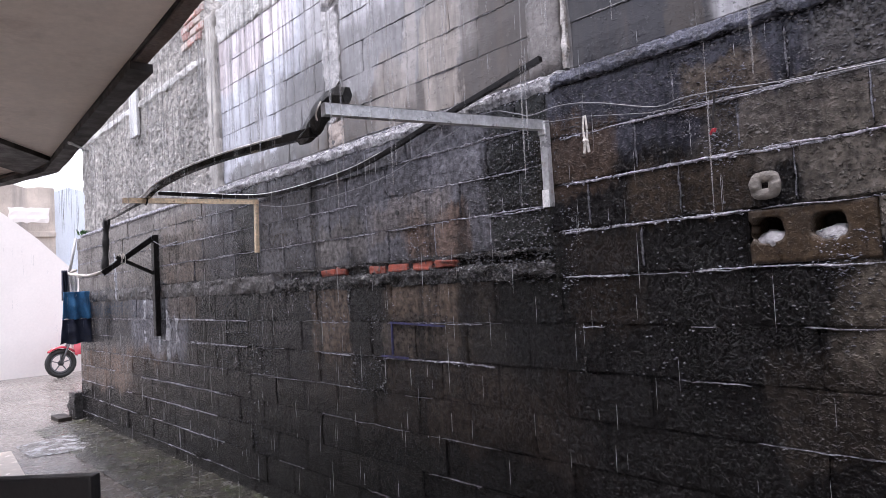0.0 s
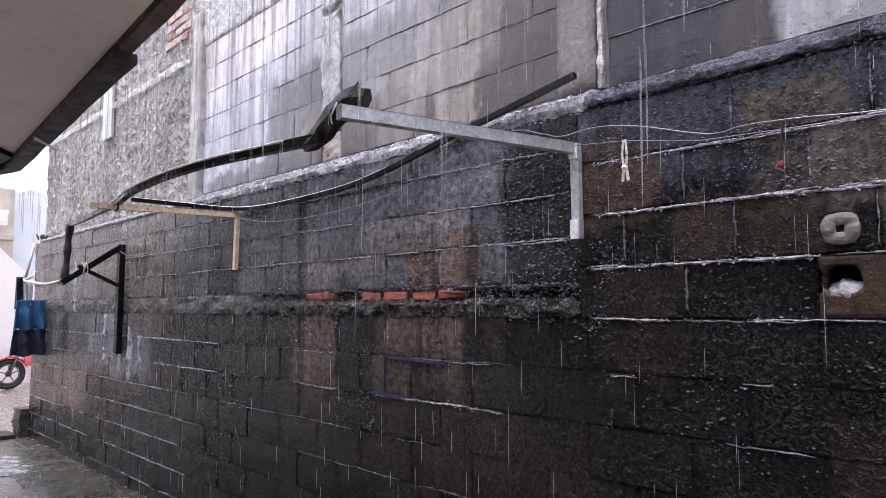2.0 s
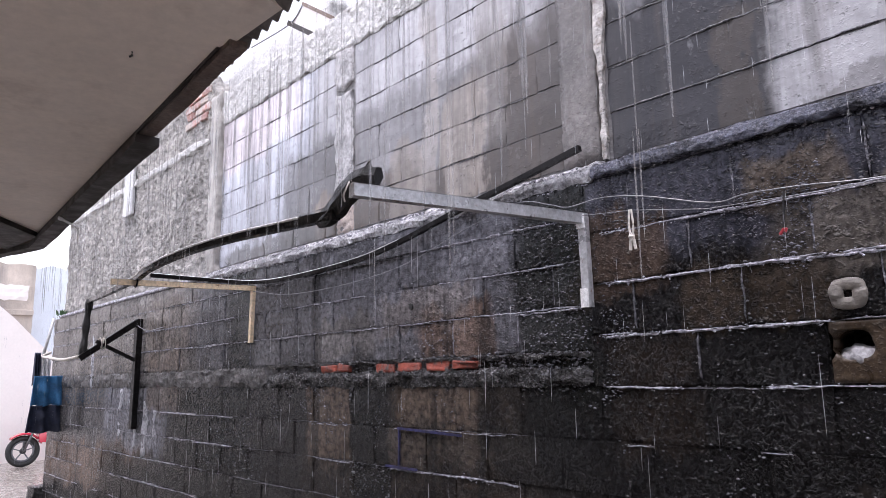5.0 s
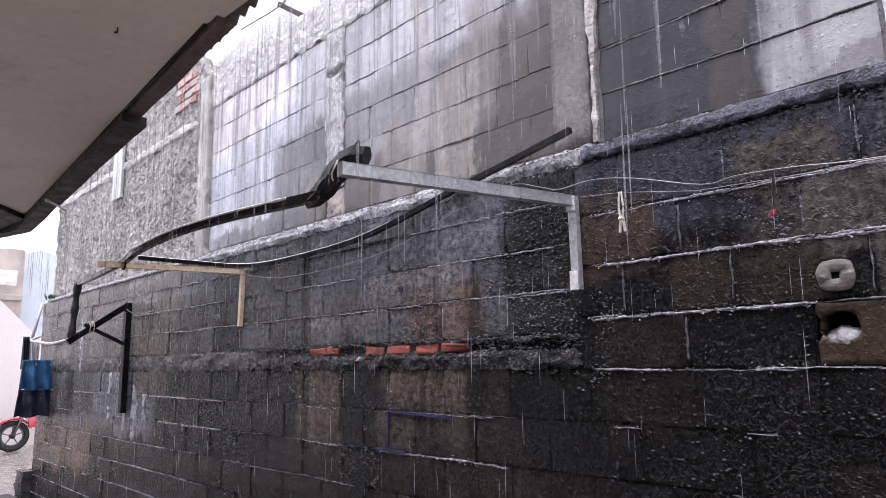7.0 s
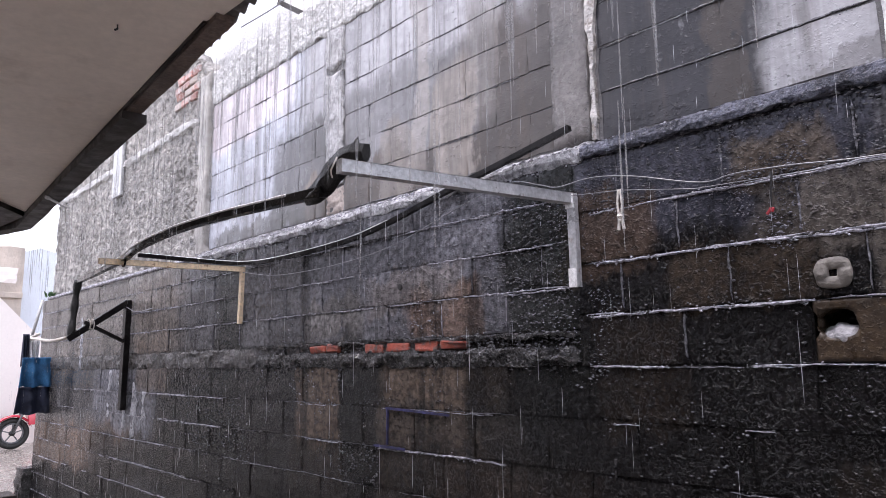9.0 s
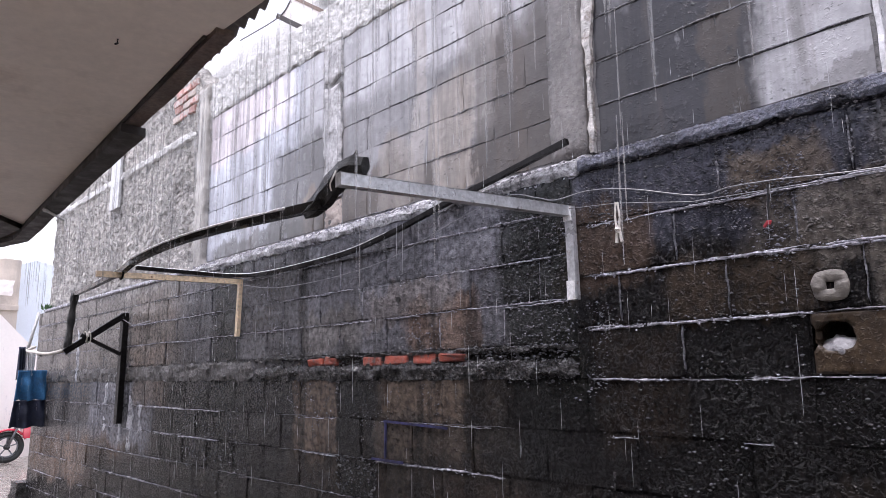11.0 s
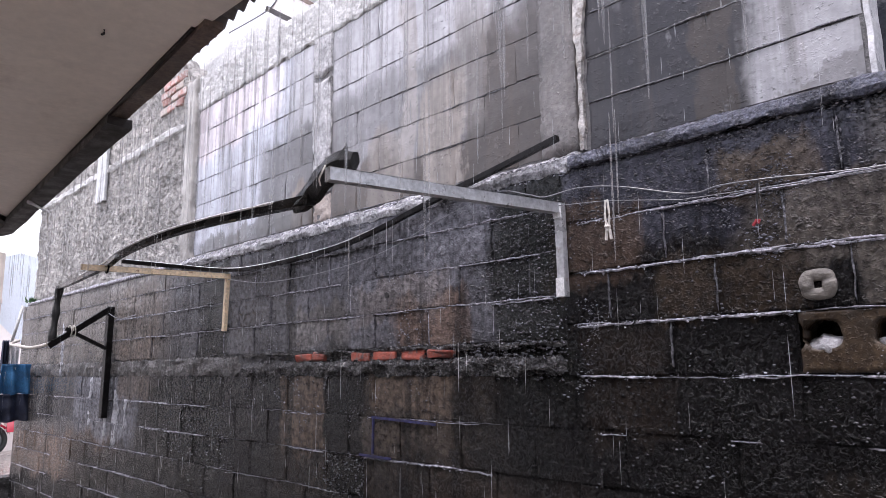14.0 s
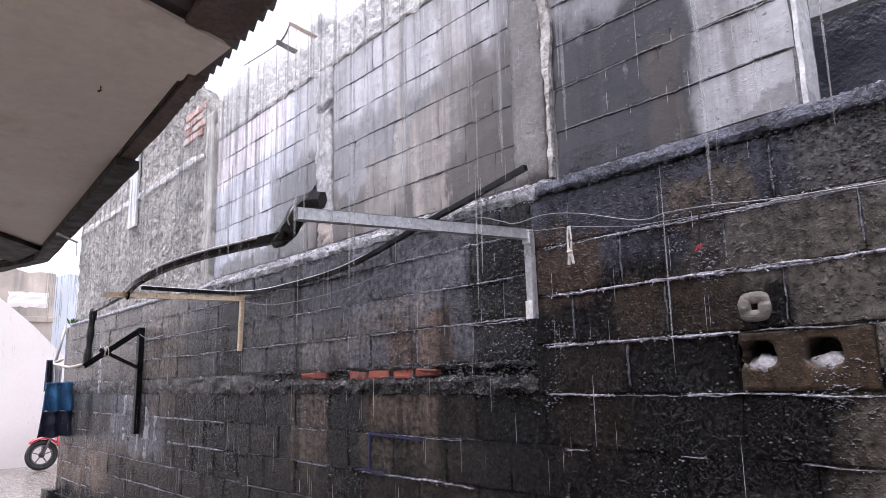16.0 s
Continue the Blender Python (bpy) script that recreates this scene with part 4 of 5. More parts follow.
# fine pale crumbs on the block faces, added to stand for wet sky glints
def crumbs(n, x0, x1, z0, z1, seed):
    r = random.Random(seed)
    verts, faces = [], []
    while len(verts) < n * 6:
        x, z = r.uniform(x0, x1), r.uniform(z0, z1)
        if noise.noise((x * 2.6, z * 1.4, seed)) + 0.5 * noise.noise((x * 9, z * 6, seed)) < r.uniform(0.0, 0.5):
            continue
        s = r.uniform(0.0010, 0.0030) * r.choice((0.6, 0.8, 1.0, 1.2, 1.9))
        w, h, b = s * r.uniform(1.0, 2.4), s * r.uniform(0.5, 1.0), len(verts)
        verts += [(x - w, 0, z), (x + w, 0, z + r.uniform(-1, 1) * s), (x, -s * 1.3, z), (x, s, z), (x, 0, z + h), (x, 0, z - h)]
        faces += [(b + p, b + q, b + t) for p, q, t in ((0, 2, 4), (2, 1, 4), (1, 3, 4), (3, 0, 4), (2, 0, 5), (1, 2, 5), (3, 1, 5), (0, 3, 5))]
    me = bpy.data.meshes.new("mortar_crumbs")
    me.from_pydata(verts, [], faces)
    me.materials.append(M_GLINT_CRUMB)
    o = new("mortar_crumbs", me)
    o.parent = lower
    o["label"] = "fine pale crumbs standing for wet glints on the block faces"
    o["kind"] = "stuff"


M_GLINT_CRUMB = surface("pale_glint_crumbs", (0.16, 0.16, 0.185), rough=(0.12, 0.35), big=(5, 0.3, 1.7), fine=None, bump=(), spec=0.7)
M_FILL = surface("damp_pale_cement", (0.36, 0.355, 0.37), rough=(0.3, 0.6), big=(14, 0.6, 1.2), bump=((90, 0.005), (30, 0.008)))
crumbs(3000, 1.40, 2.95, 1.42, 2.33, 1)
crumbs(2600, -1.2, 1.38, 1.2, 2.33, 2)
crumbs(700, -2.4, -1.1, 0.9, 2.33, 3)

# hollow block with its two open cells
def hollow_block():
    bm = bmesh.new()
    x0, x1, z0, z1, nx, nz = 2.218, 2.612, 1.528, 1.714, 44, 22
    def open_cell(x, z):
        for c in (2.283, 2.473):
            u, v = abs(x - c) / 0.056, abs(z - 1.640) / 0.044
            if u ** 3 + v ** 3 < 1:
                return True
        return False
    P = {}
    def at(i, j):
        if (i, j) not in P:
            x, z = x0 + (x1 - x0) * i / nx, z0 + (z1 - z0) * j / nz
            q = noise.noise((x * 20, z * 20, 3)) * 0.003 + (0.006 if i in (0, nx) or j in (0, nz) else 0)
            P[i, j] = bm.verts.new((x, q + 0.001, z))
        return P[i, j]
    for i in range(nx):
        for j in range(nz):
            if not open_cell(x0 + (x1 - x0) * (i + 0.5) / nx, z0 + (z1 - z0) * (j + 0.5) / nz):
                bm.faces.new((at(i, j), at(i + 1, j), at(i + 1, j + 1), at(i, j + 1)))
    rim = [e for e in bm.edges if len(e.link_faces) == 1]
    for v in {v for e in rim for v in e.verts}:
        for c in (2.283, 2.473):
            u, w = (v.co.x - c) / 0.056, (v.co.z - 1.640) / 0.044
            f = (abs(u) ** 2.6 + abs(w) ** 2.6) ** (1 / 2.6)
            if f < 1.35:
                f *= 1 + 0.10 * noise.noise((u * 2, w * 2, c))
                v.co.x, v.co.z = c + u / f * 0.056, 1.640 + w / f * 0.044
    ext = bmesh.ops.extrude_edge_only(bm, edges=rim)
    for v in [g for g in ext["geom"] if isinstance(g, bmesh.types.BMVert)]:
        v.co.y = 0.13
    bmesh.ops.recalc_face_normals(bm, faces=bm.faces)
    return bm


hb = part("hollow_block", hollow_block(), M_BLOCK_TAN, lower, "brown hollow block with two open cells", True)
for c in (2.290, 2.482):
    bm = bmesh.new()
    bmesh.ops.create_icosphere(bm, subdivisions=3, radius=1)
    for v in bm.verts:
        q = 1 + 0.35 * noise.noise(v.co * 2.2 + Vector((c * 9, 0, 0)))
        v.co = Vector((c + v.co.x * 0.058 * q, 0.040 + v.co.y * 0.04 * q, 1.600 + v.co.z * 0.040 * q))
    part("cement_fill", bm, M_FILL, hb, "pale lump of cement in the cell", True)


# ---- things on the wall ----
def cement_washer():
    """A lumpy cement ring round a square hole."""
    t = thing("cement_rosette", "lumpy pale cement ring with a square hole on the block wall", "wall fitting", (2.287, -0.004, 1.79))
    bm = bmesh.new()
    n = 32
    rings = []
    for k in range(n):
        a = 2 * math.pi * k / n
        ca, sa = math.cos(a), math.sin(a)
        fold = 0.006 * math.exp(-(((math.degrees(a) + 20) % 90 - 45) / 6) ** 2)
        lap = 0.006 * (((math.degrees(a) + 65) % 90) / 90)
        rad = 0.056 * (1 + 0.05 * math.sin(4 * a - 1.57) - 5 * fold + 0.07 * noise.noise((ca * 2, sa * 2, 1)))
        sq = 0.0115 / max(abs(ca), abs(sa))
        ring = []
        for u, y in ((1.0, 0.016), (0.99, 0.0), (0.93, -0.006 + fold), (0.5, -0.008 + fold), (0.12, -0.008), (0.0, -0.005), (0.0, 0.016)):
            r = sq + (rad - sq) * u
            ring.append(bm.verts.new((2.287 + r * ca, y - lap * min(1, u * 2) + 0.004 * noise.noise((r * 60 * ca, r * 60 * sa, 2)), 1.79 + r * sa * 0.9)))
        rings.append(ring)
    for k in range(n):
        for j in range(6):
            bm.faces.new((rings[k][j], rings[(k + 1) % n][j], rings[(k + 1) % n][j + 1], rings[k][j + 1]))
    bmesh.ops.recalc_face_normals(bm, faces=bm.faces)
    part("ring", bm, M_ROSETTE, t, "", True)
    # black plate paints the dark inside the square hole
    part("hole_back", box((2.271, 0.004, 1.774), (2.303, 0.010, 1.806)), M_BLACK, t)


cement_washer()

# galvanised bracket
t = thing("awning_bracket", "bare galvanised steel angle bracket projecting from the wall", "bracket", (1.375, -0.02, 1.83))
part("wall_plate", bar((1.375, -0.022, 1.825), (1.372, -0.022, 2.19), 0.036, 0.030), M_GALV, t)
part("arm", bar((1.372, -0.01, 2.182), (1.226, -1.045, 2.162), 0.034, 0.042), M_GALV, t)
part("end_cap", bar((1.372, -0.041, 1.825), (1.372, -0.041, 1.90), 0.037, 0.004, bevel=0.001), M_WHITE_PAINT_GLEAM, t, "white paint patch at the foot")
part("end_cap", bar((1.372, -0.041, 2.14), (1.372, -0.041, 2.198), 0.039, 0.004, bevel=0.001), M_WHITE_PAINT_GLEAM, t, "white paint patch at the elbow")

# cream bracket
t = thing("awning_bracket", "rusty cream-painted steel bracket projecting from the wall", "bracket", (-1.42, -0.02, 1.82))
part("wall_plate", bar((-1.43, -0.022, 1.82), (-1.41, -0.022, 2.20), 0.031, 0.027), M_CREAM_STEEL, t)
part("arm", bar((-1.41, -0.01, 2.195), (-1.44, -0.945, 2.178), 0.030, 0.033), M_CREAM_STEEL, t)

# black bracket with a strut
t = thing("awning_bracket", "black steel bracket with a sagging arm and a strut", "bracket", (-3.6, -0.03, 1.16))
part("wall_post", bar((-3.61, -0.035, 1.155), (-3.59, -0.035, 2.14), 0.075, 0.05, bevel=0.004), M_BLACK_STEEL, t)
part("arm", bar((-3.59, -0.04, 2.12), (-3.66, -0.50, 1.785), 0.05, 0.05, bevel=0.004), M_BLACK_STEEL, t)
part("strut", bar((-3.60, -0.05, 1.765), (-3.64, -0.38, 1.935), 0.03, 0.03), M_BLACK_STEEL, t)
part("cord_lashing", tube([(-3.64 + 0.045 * math.cos(a), -0.33 + 0.02 * math.sin(a * 0.3), 1.915 + 0.05 * math.sin(a)) for a in (k * 0.5 for k in range(40))], 0.005, 5),
     M_STRING, t, "white cord wound round the arm")

# long black pole over the bracket ends
pole_pts = smooth_path([(1.02, -0.965, 2.13), (0.60, -0.93, 2.168), (0.07, -0.93, 2.196), (-0.46, -0.915, 2.21), (-1.02, -0.87, 2.21), (-1.44, -0.80, 2.205),
                        (-1.95, -0.74, 2.21), (-2.7, -0.60, 2.25), (-3.72, -0.43, 2.30)], 6)
t = thing("awning_pole", "long wet black pipe lying across the bracket arms", "pole", (-1.44, -0.80, 2.2))
part("pipe", tube(pole_pts, 0.024, 4, phase=math.pi / 4), M_BLACK_STEEL, t)
# white strip along the upper edge paints the wet highlight of the pipe
part("worn_top", tube([p + Vector((0.004, -0.0172, 0.0135)) for p in pole_pts[4:-8]], [0.0055 + 0.003 * noise.noise((k * 0.7, 0, 0)) for k in range(len(pole_pts) - 12)], 6), M_WHITE_PAINT_GLEAM, t, "white strip standing for the wet highlight on the pipe", True)
part("hanging_strip", tube(smooth_path([(-3.72, -0.43, 2.31), (-3.73, -0.44, 2.15), (-3.72, -0.45, 1.98), (-3.70, -0.47, 1.80)], 6),
                           [0.030 + 0.005 * math.sin(k * 0.9) for k in range(19)], 8), M_TAPE, t, "black plastic strip tied to the arm", True)
part("clamp", tube([(-1.44 + 0.03 * math.cos(a), -0.80, 2.19 + 0.035 * math.sin(a)) for a in (k * math.pi / 6 for k in range(12))], 0.006, 6, closed=True), M_BLACK_STEEL, t)


def wrap_bundle():
    """Torn black plastic wound round the pole end and the arm tip."""
    bm = bmesh.new()
    path = smooth_path([(0.90, -0.955, 2.125), (0.98, -0.955, 2.145), (1.07, -0.955, 2.195), (1.15, -0.95, 2.235), (1.235, -0.945, 2.225)], 7)
    n = len(path)
    rings = []
    for i, p in enumerate(path):
        d = (path[min(i + 1, n - 1)] - path[max(i - 1, 0)]).normalized()
        s = d.cross(Vector((0, 1, 0))).normalized()
        u = i / (n - 1)
        r = 0.026 + 0.020 * math.sin(math.pi * min(1, u * 1.1)) + 0.006 * u
        ring = []
        for k in range(6):
            a = 2 * math.pi * k / 6 + 0.5
            q = 1 + 0.22 * noise.noise((u * 7, math.cos(a) * 1.6, math.sin(a) * 1.6))
            ring.append(bm.verts.new(p + s * math.cos(a) * r * q + Vector((0, 1, 0)) * math.sin(a) * r * 0.6 * q))
        rings.append(ring)
    for a, b in zip(rings, rings[1:]):
        for k in range(6):
            bm.faces.new((a[k], a[(k + 1) % 6], b[(k + 1) % 6], b[k]))
    bm.faces.new(rings[0])
    bm.faces.new(rings[-1])
    bmesh.ops.recalc_face_normals(bm, faces=bm.faces)
    return bm


t = thing("plastic_wrap", "torn black plastic wound round the pole end", "wrapping", (1.09, -0.985, 2.2))
part("wrap", wrap_bundle(), M_TAPE, t)
part("torn_flap", lumpy_panel(1.12, 1.20, 2.235, 2.275, -0.96, 0.010, 20, step=0.02, back=0.006, ragged=0.05, freq=16), M_TAPE, t, "torn loose flap of plastic")
part("tie", tube(smooth_path([(1.22, -1.05, 2.19), (1.235, -1.07, 2.165), (1.225, -1.075, 2.14), (1.21, -1.06, 2.125)], 5), 0.003, 5), M_STRING, t, "frayed pale tie")

# bent flat bar along the wall
t = thing("bent_bar", "bent black steel strip resting along the wall and ledge", "metal bar", (0, -0.03, 2.25))
part("strip", tube(smooth_path([(-1.42, -0.72, 2.232), (-1.43, -0.40, 2.232), (-1.40, -0.06, 2.232), (-0.92, -0.04, 2.205), (-0.20, -0.035, 2.218), (0.22, -0.035, 2.265), (0.66, -0.04, 2.345),
                                (1.02, -0.04, 2.405), (1.39, -0.04, 2.47)], 8), 0.0165, 4, phase=math.pi / 4), M_BLACK_STEEL, t)

# thinning white strip drawn as the wet gleam on top of the bar
part("worn_top", tube([p + Vector((0, -0.009, 0.0125)) for p in smooth_path([(-1.42, -0.72, 2.232), (-1.43, -0.40, 2.232), (-1.40, -0.06, 2.232), (-0.92, -0.04, 2.205), (-0.20, -0.035, 2.218), (0.22, -0.035, 2.265)], 8)], [0.0045] * 14 + [0.0045 - 0.003 * k / 26 for k in range(27)], 6),
     M_WHITE_PAINT_GLEAM, t, "white strip standing for the wet highlight", True)
# wires and cords
t = thing("wall_wire", "slack grey wire strung along the block wall", "wire", (1.4, -0.02, 2.2))
part("wire", tube(smooth_path([(-1.38, -0.035, 2.17), (-0.92, -0.03, 2.104), (-0.29, -0.028, 2.098), (0.23, -0.028, 2.14), (0.66, -0.03, 2.24), (1.03, -0.03, 2.312), (1.22, -0.03, 2.268), (1.33, -0.06, 2.232),
                                (1.47, -0.03, 2.247), (1.65, -0.028, 2.217), (1.91, -0.028, 2.14), (2.03, -0.03, 2.145), (2.21, -0.03, 2.135), (2.47, -0.03, 2.11), (3.2, -0.03, 2.08)], 5), 0.0024, 5), M_WIRE, t)
part("wire", tube([(1.37, -0.045, 2.19), (1.60, -0.03, 2.172), (1.89, -0.03, 2.121), (2.25, -0.03, 2.106), (2.6, -0.03, 2.098), (3.2, -0.03, 2.07)], 0.0017, 5), M_WIRE, t)
t = thing("wall_wire", "thin wire dangling from the black bracket", "wire", (-3.5, -0.05, 2.1))
part("wire", tube(smooth_path([(-3.6, -0.06, 2.09), (-3.35, -0.04, 2.02), (-3.0, -0.03, 2.03)], 6), 0.004, 5), M_WIRE, t)

t = thing("cord_tassel", "short knotted white cord hanging from the wire", "cord", (1.60, -0.032, 2.17))
part("loop", tube(smooth_path([(1.592, -0.034, 2.175), (1.588, -0.036, 2.12), (1.592, -0.036, 2.08), (1.602, -0.036, 2.08), (1.606, -0.036, 2.12), (1.600, -0.034, 2.175)], 5), 0.004, 6), M_STRING, t)
part("knot", tube([(1.597, -0.036, 2.085), (1.597, -0.038, 2.07), (1.598, -0.036, 2.055)], [0.010, 0.013, 0.009], 8), M_STRING, t)
part("tail", tube([(1.592, -0.036, 2.06), (1.588, -0.036, 2.02)], 0.006, 6), M_STRING, t)
part("tail", tube([(1.604, -0.036, 2.06), (1.610, -0.036, 2.022)], 0.006, 6), M_STRING, t)

t = thing("red_clip", "small red plastic clip hanging on a dark cord", "clip", (2.137, -0.03, 2.0))
part("cord", tube([(2.150, -0.032, 2.128), (2.143, -0.034, 2.06), (2.138, -0.034, 2.01)], 0.004, 5), M_BLACK, t)
part("clip_jaw", bar((2.126, -0.036, 1.990), (2.141, -0.034, 2.010), 0.009, 0.008), M_RED, t)
part("clip_jaw", bar((2.142, -0.036, 1.995), (2.147, -0.034, 2.010), 0.008, 0.007), M_RED, t)

# chalk marks
t = thing("chalk_marks", "faint blue chalk outline along block joints", "marking", (0.35, -0.012, 1.2), kind="")
for a, b in (((0.16, 1.315), (0.62, 1.30)), ((0.17, 1.31), (0.165, 1.135)), ((0.06, 1.125), (0.30, 1.122))):
    part("mark", bar((a[0], -0.010, a[1]), (b[0], -0.010, b[1]), 0.007, 0.008, flat=(0, 0, 1) if a[0] != b[0] and abs(a[1] - b[1]) < 0.05 else (1, 0, 0)), M_BLUE_MARK, t)

# holes and chips
t = thing("anchor_hole", "small black disc standing for a drilled hole in the block wall", "hole", (0.272, -0.004, 1.925))
# black disc on the wall face paints the shade of a drilled hole
part("hole_back", tube([(0.272, -0.009, 1.925), (0.272, 0.0, 1.925)], 0.016, 9), M_BLACK, t)
t = thing("cement_smear", "small grey cement smear in a chipped joint", "cement patch", (1.50, -0.01, 1.15))
part("smear", lumpy_panel(1.482, 1.506, 1.11, 1.19, -0.003, 0.006, 31, step=0.008, back=0.02, ragged=0.025, freq=30), M_MORTAR, t, "", True)

# ---- washing at the wall end ----
def cloth(y0, y1, z0, z1, x, seed, flare=0.0):
    """Hanging cloth seen flat on, with vertical folds and thickness."""
    bm = bmesh.new()
    n, m = 26, 16
    front, back = [], []
    for i in range(n + 1):
        a, b = [], []
        for j in range(m + 1):
            u, v = i / n, j / m
            y = y0 + (y1 - y0) * u + (u - 0.5) * flare * (1 - v)
            z = z0 + (z1 - z0) * v + 0.025 * noise.noise((u * 4, seed, 0)) * (1 - v)
            dx = 0.035 * math.sin(u * 15 + seed + v * 1.5) * (1 - 0.5 * v) + 0.02 * noise.noise((u * 5, v * 3, seed))
            a.append(bm.verts.new((x + dx, y, z)))
            b.append(bm.verts.new((x + dx - 0.012, y, z)))
        front.append(a)
        back.append(b)
    for i in range(n):
        for j in range(m):
            bm.faces.new((front[i][j], front[i + 1][j], front[i + 1][j + 1], front[i][j + 1]))
            bm.faces.new((back[i][j], back[i][j + 1], back[i + 1][j + 1], back[i + 1][j]))
    for i in range(n):
        for j in (0, m):
            bm.faces.new((front[i][j], front[i + 1][j], back[i + 1][j], back[i][j]))
    for j in range(m):
        for i in (0, n):
            bm.faces.new((front[i][j], front[i][j + 1], back[i][j + 1], back[i][j]))
    bmesh.ops.recalc_face_normals(bm, faces=bm.faces)
    return bm


t = thing("clothes_line", "off-white cord from the bracket to the wall end", "clothes line", (-5, -0.35, 1.82))
part("cord", tube(smooth_path([(-3.66, -0.50, 1.80), (-4.6, -0.40, 1.80), (-5.6, -0.28, 1.85), (-6.3, -0.20, 1.89), (-6.66, -0.03, 1.95)], 6), 0.016, 6), M_STRING, t, "", True)
t = thing("hanging_shorts", "blue shorts with dark navy legs hanging on the line", "clothes", (-6.3, -0.15, 1.6))
part("upper_half", cloth(-0.30, 0.0, 1.32, 1.66, -6.14, 1, 0.05), M_BLUE_CLOTH, t, "blue cloth", True)
part("lower_half", cloth(-0.32, 0.01, 1.02, 1.325, -6.14, 1.1, 0.07), M_NAVY_CLOTH, t, "dark navy cloth", True)
t = thing("hanging_shirt", "white cloth pegged beside a dark sleeve on the line", "clothes", (-6.32, -0.2, 1.8))
part("white_cloth", cloth(-0.24, -0.13, 1.60, 1.88, -6.18, 3), M_WHITE_CLOTH, t, "", True)
part("dark_sleeve", cloth(-0.30, -0.235, 1.55, 1.93, -6.20, 5), M_NAVY_CLOTH, t, "dark sleeve", True)
t = thing("corner_post", "thin white upright pipe at the wall corner", "pipe", (-6.74, -0.02, 1.9))
part("pipe", tube([(-6.74, -0.10, 1.88), (-6.74, 0.0, 2.38)], 0.018, 8), M_WHITE_PVC, t, "", True)

# leaf tuft on the wall end
t = thing("wall_weed", "small green weed growing on the wall top", "plant", (-6.55, 0.05, 2.40))
bm = bmesh.new()
r = random.Random(4)
for _ in range(26):
    a, l = r.uniform(0, 6.28), r.uniform(0.05, 0.13)
    p = Vector((-6.55 + r.uniform(-0.06, 0.06), 0.03 + r.uniform(-0.03, 0.03), 2.395))
    d = Vector((math.cos(a) * 0.6, math.sin(a) * 0.6, r.uniform(0.4, 1.0))).normalized()
    s = d.cross(Vector((0, 0, 1))).normalized() * 0.016
    q = [bm.verts.new(p), bm.verts.new(p + d * l * 0.5 + s), bm.verts.new(p + d * l), bm.verts.new(p + d * l * 0.5 - s)]
    bm.faces.new(q)
part("leaves", bm, M_LEAF, t)

# step at the wall foot
t = thing("corner_step", "dark broken concrete lump at the wall foot", "rubble", (-6.85, 0, 0))
part("lump", lumpy_panel(-7.05, -6.71, 0.0, 0.34, -0.10, 0.02, 40, step=0.05, back=0.30, ragged=0.02), M_MORTAR, t)
part("plank", box((-7.15, -0.28, 0.0), (-6.72, -0.12, 0.05), 0.008), M_WOOD_DARK, t, "dark wet plank")

# moss and silt along the wall foot
# grey speckle paints wet glints onto the moss and silt
M_MOSS = surface("mossy_wet_silt", (0.050, 0.047, 0.036), rough=(0.05, 0.35), big=(3, 0.4, 1.8), fine=(40, 0.4, 1.6), bump=((60, 0.006), (18, 0.010)),
                 speckle=(30, 0.56, 0.64, (0.30, 0.30, 0.30), 0.6), spots=(6, 0.52, 0.62, (0.045, 0.06, 0.02), 0.7))
tagged(obj_from(lumpy_strip(-6.6, 2.6, [(-0.62, 0.004), (-0.52, 0.013), (-0.3, 0.016), (-0.12, 0.018), (0.004, 0.022)], 0.05, 0.012, 77), "moss_strip", M_MOSS, True),
       "dark mossy silt along the foot of the wall", "moss", kind="stuff")

# puddle and grit
t = tagged(obj_from(lumpy_strip(-5.6, -4.6, [(-0.95, 0.006), (-0.8, 0.02), (-0.62, 0.022), (-0.45, 0.02), (-0.30, 0.006)], 0.03, 0.010, 50), "splash_puddle", M_FOAM, True),
           "white splashing rain puddle on the concrete yard", "puddle", kind="stuff")
bm = bmesh.new()
r = random.Random(9)
for _ in range(700):
    x = r.uniform(-6.6, 2.0)
    s = r.uniform(0.004, 0.016)
    g = bmesh.ops.create_icosphere(bm, subdivisions=1, radius=s)
    o = Vector((x, -abs(r.gauss(0, 0.13)) - 0.01, 0.006))
    for v in g["verts"]:
        v.co = v.co * r.uniform(0.7, 1.2) + o
tagged(obj_from(bm, "grit", M_MORTAR), "dark grit and bits along the wall foot", "grit", kind="stuff")

# ---- far end: motorcycle ----
def torus(cx, cy, cz, R, r, axis="x", seg=28, sides=8):
    pts = []
    for k in range(seg):
        a = 2 * math.pi * k / seg
        pts.append((cx, cy + R * math.cos(a), cz + R * math.sin(a)))
    bm = bmesh.new()
    rings = []
    for k, p in enumerate(pts):
        a = 2 * math.pi * k / seg
        out = Vector((0, math.cos(a), math.sin(a)))
        rings.append([bm.verts.new(Vector(p) + out * r * math.cos(b) + Vector((1, 0, 0)) * r * 0.85 * math.sin(b))
                      for b in (2 * math.pi * j / sides for j in range(sides))])
    for k in range(seg):
        for j in range(sides):
            bm.faces.new((rings[k][j], rings[(k + 1) % seg][j], rings[(k + 1) % seg][(j + 1) % sides], rings[k][(j + 1) % sides]))
    bmesh.ops.recalc_face_normals(bm, faces=bm.faces)
    return bm


t = thing("motorcycle", "small red motorcycle parked against the white wall", "motorcycle", (-12.6, 1.5, 0))
BX = -12.6
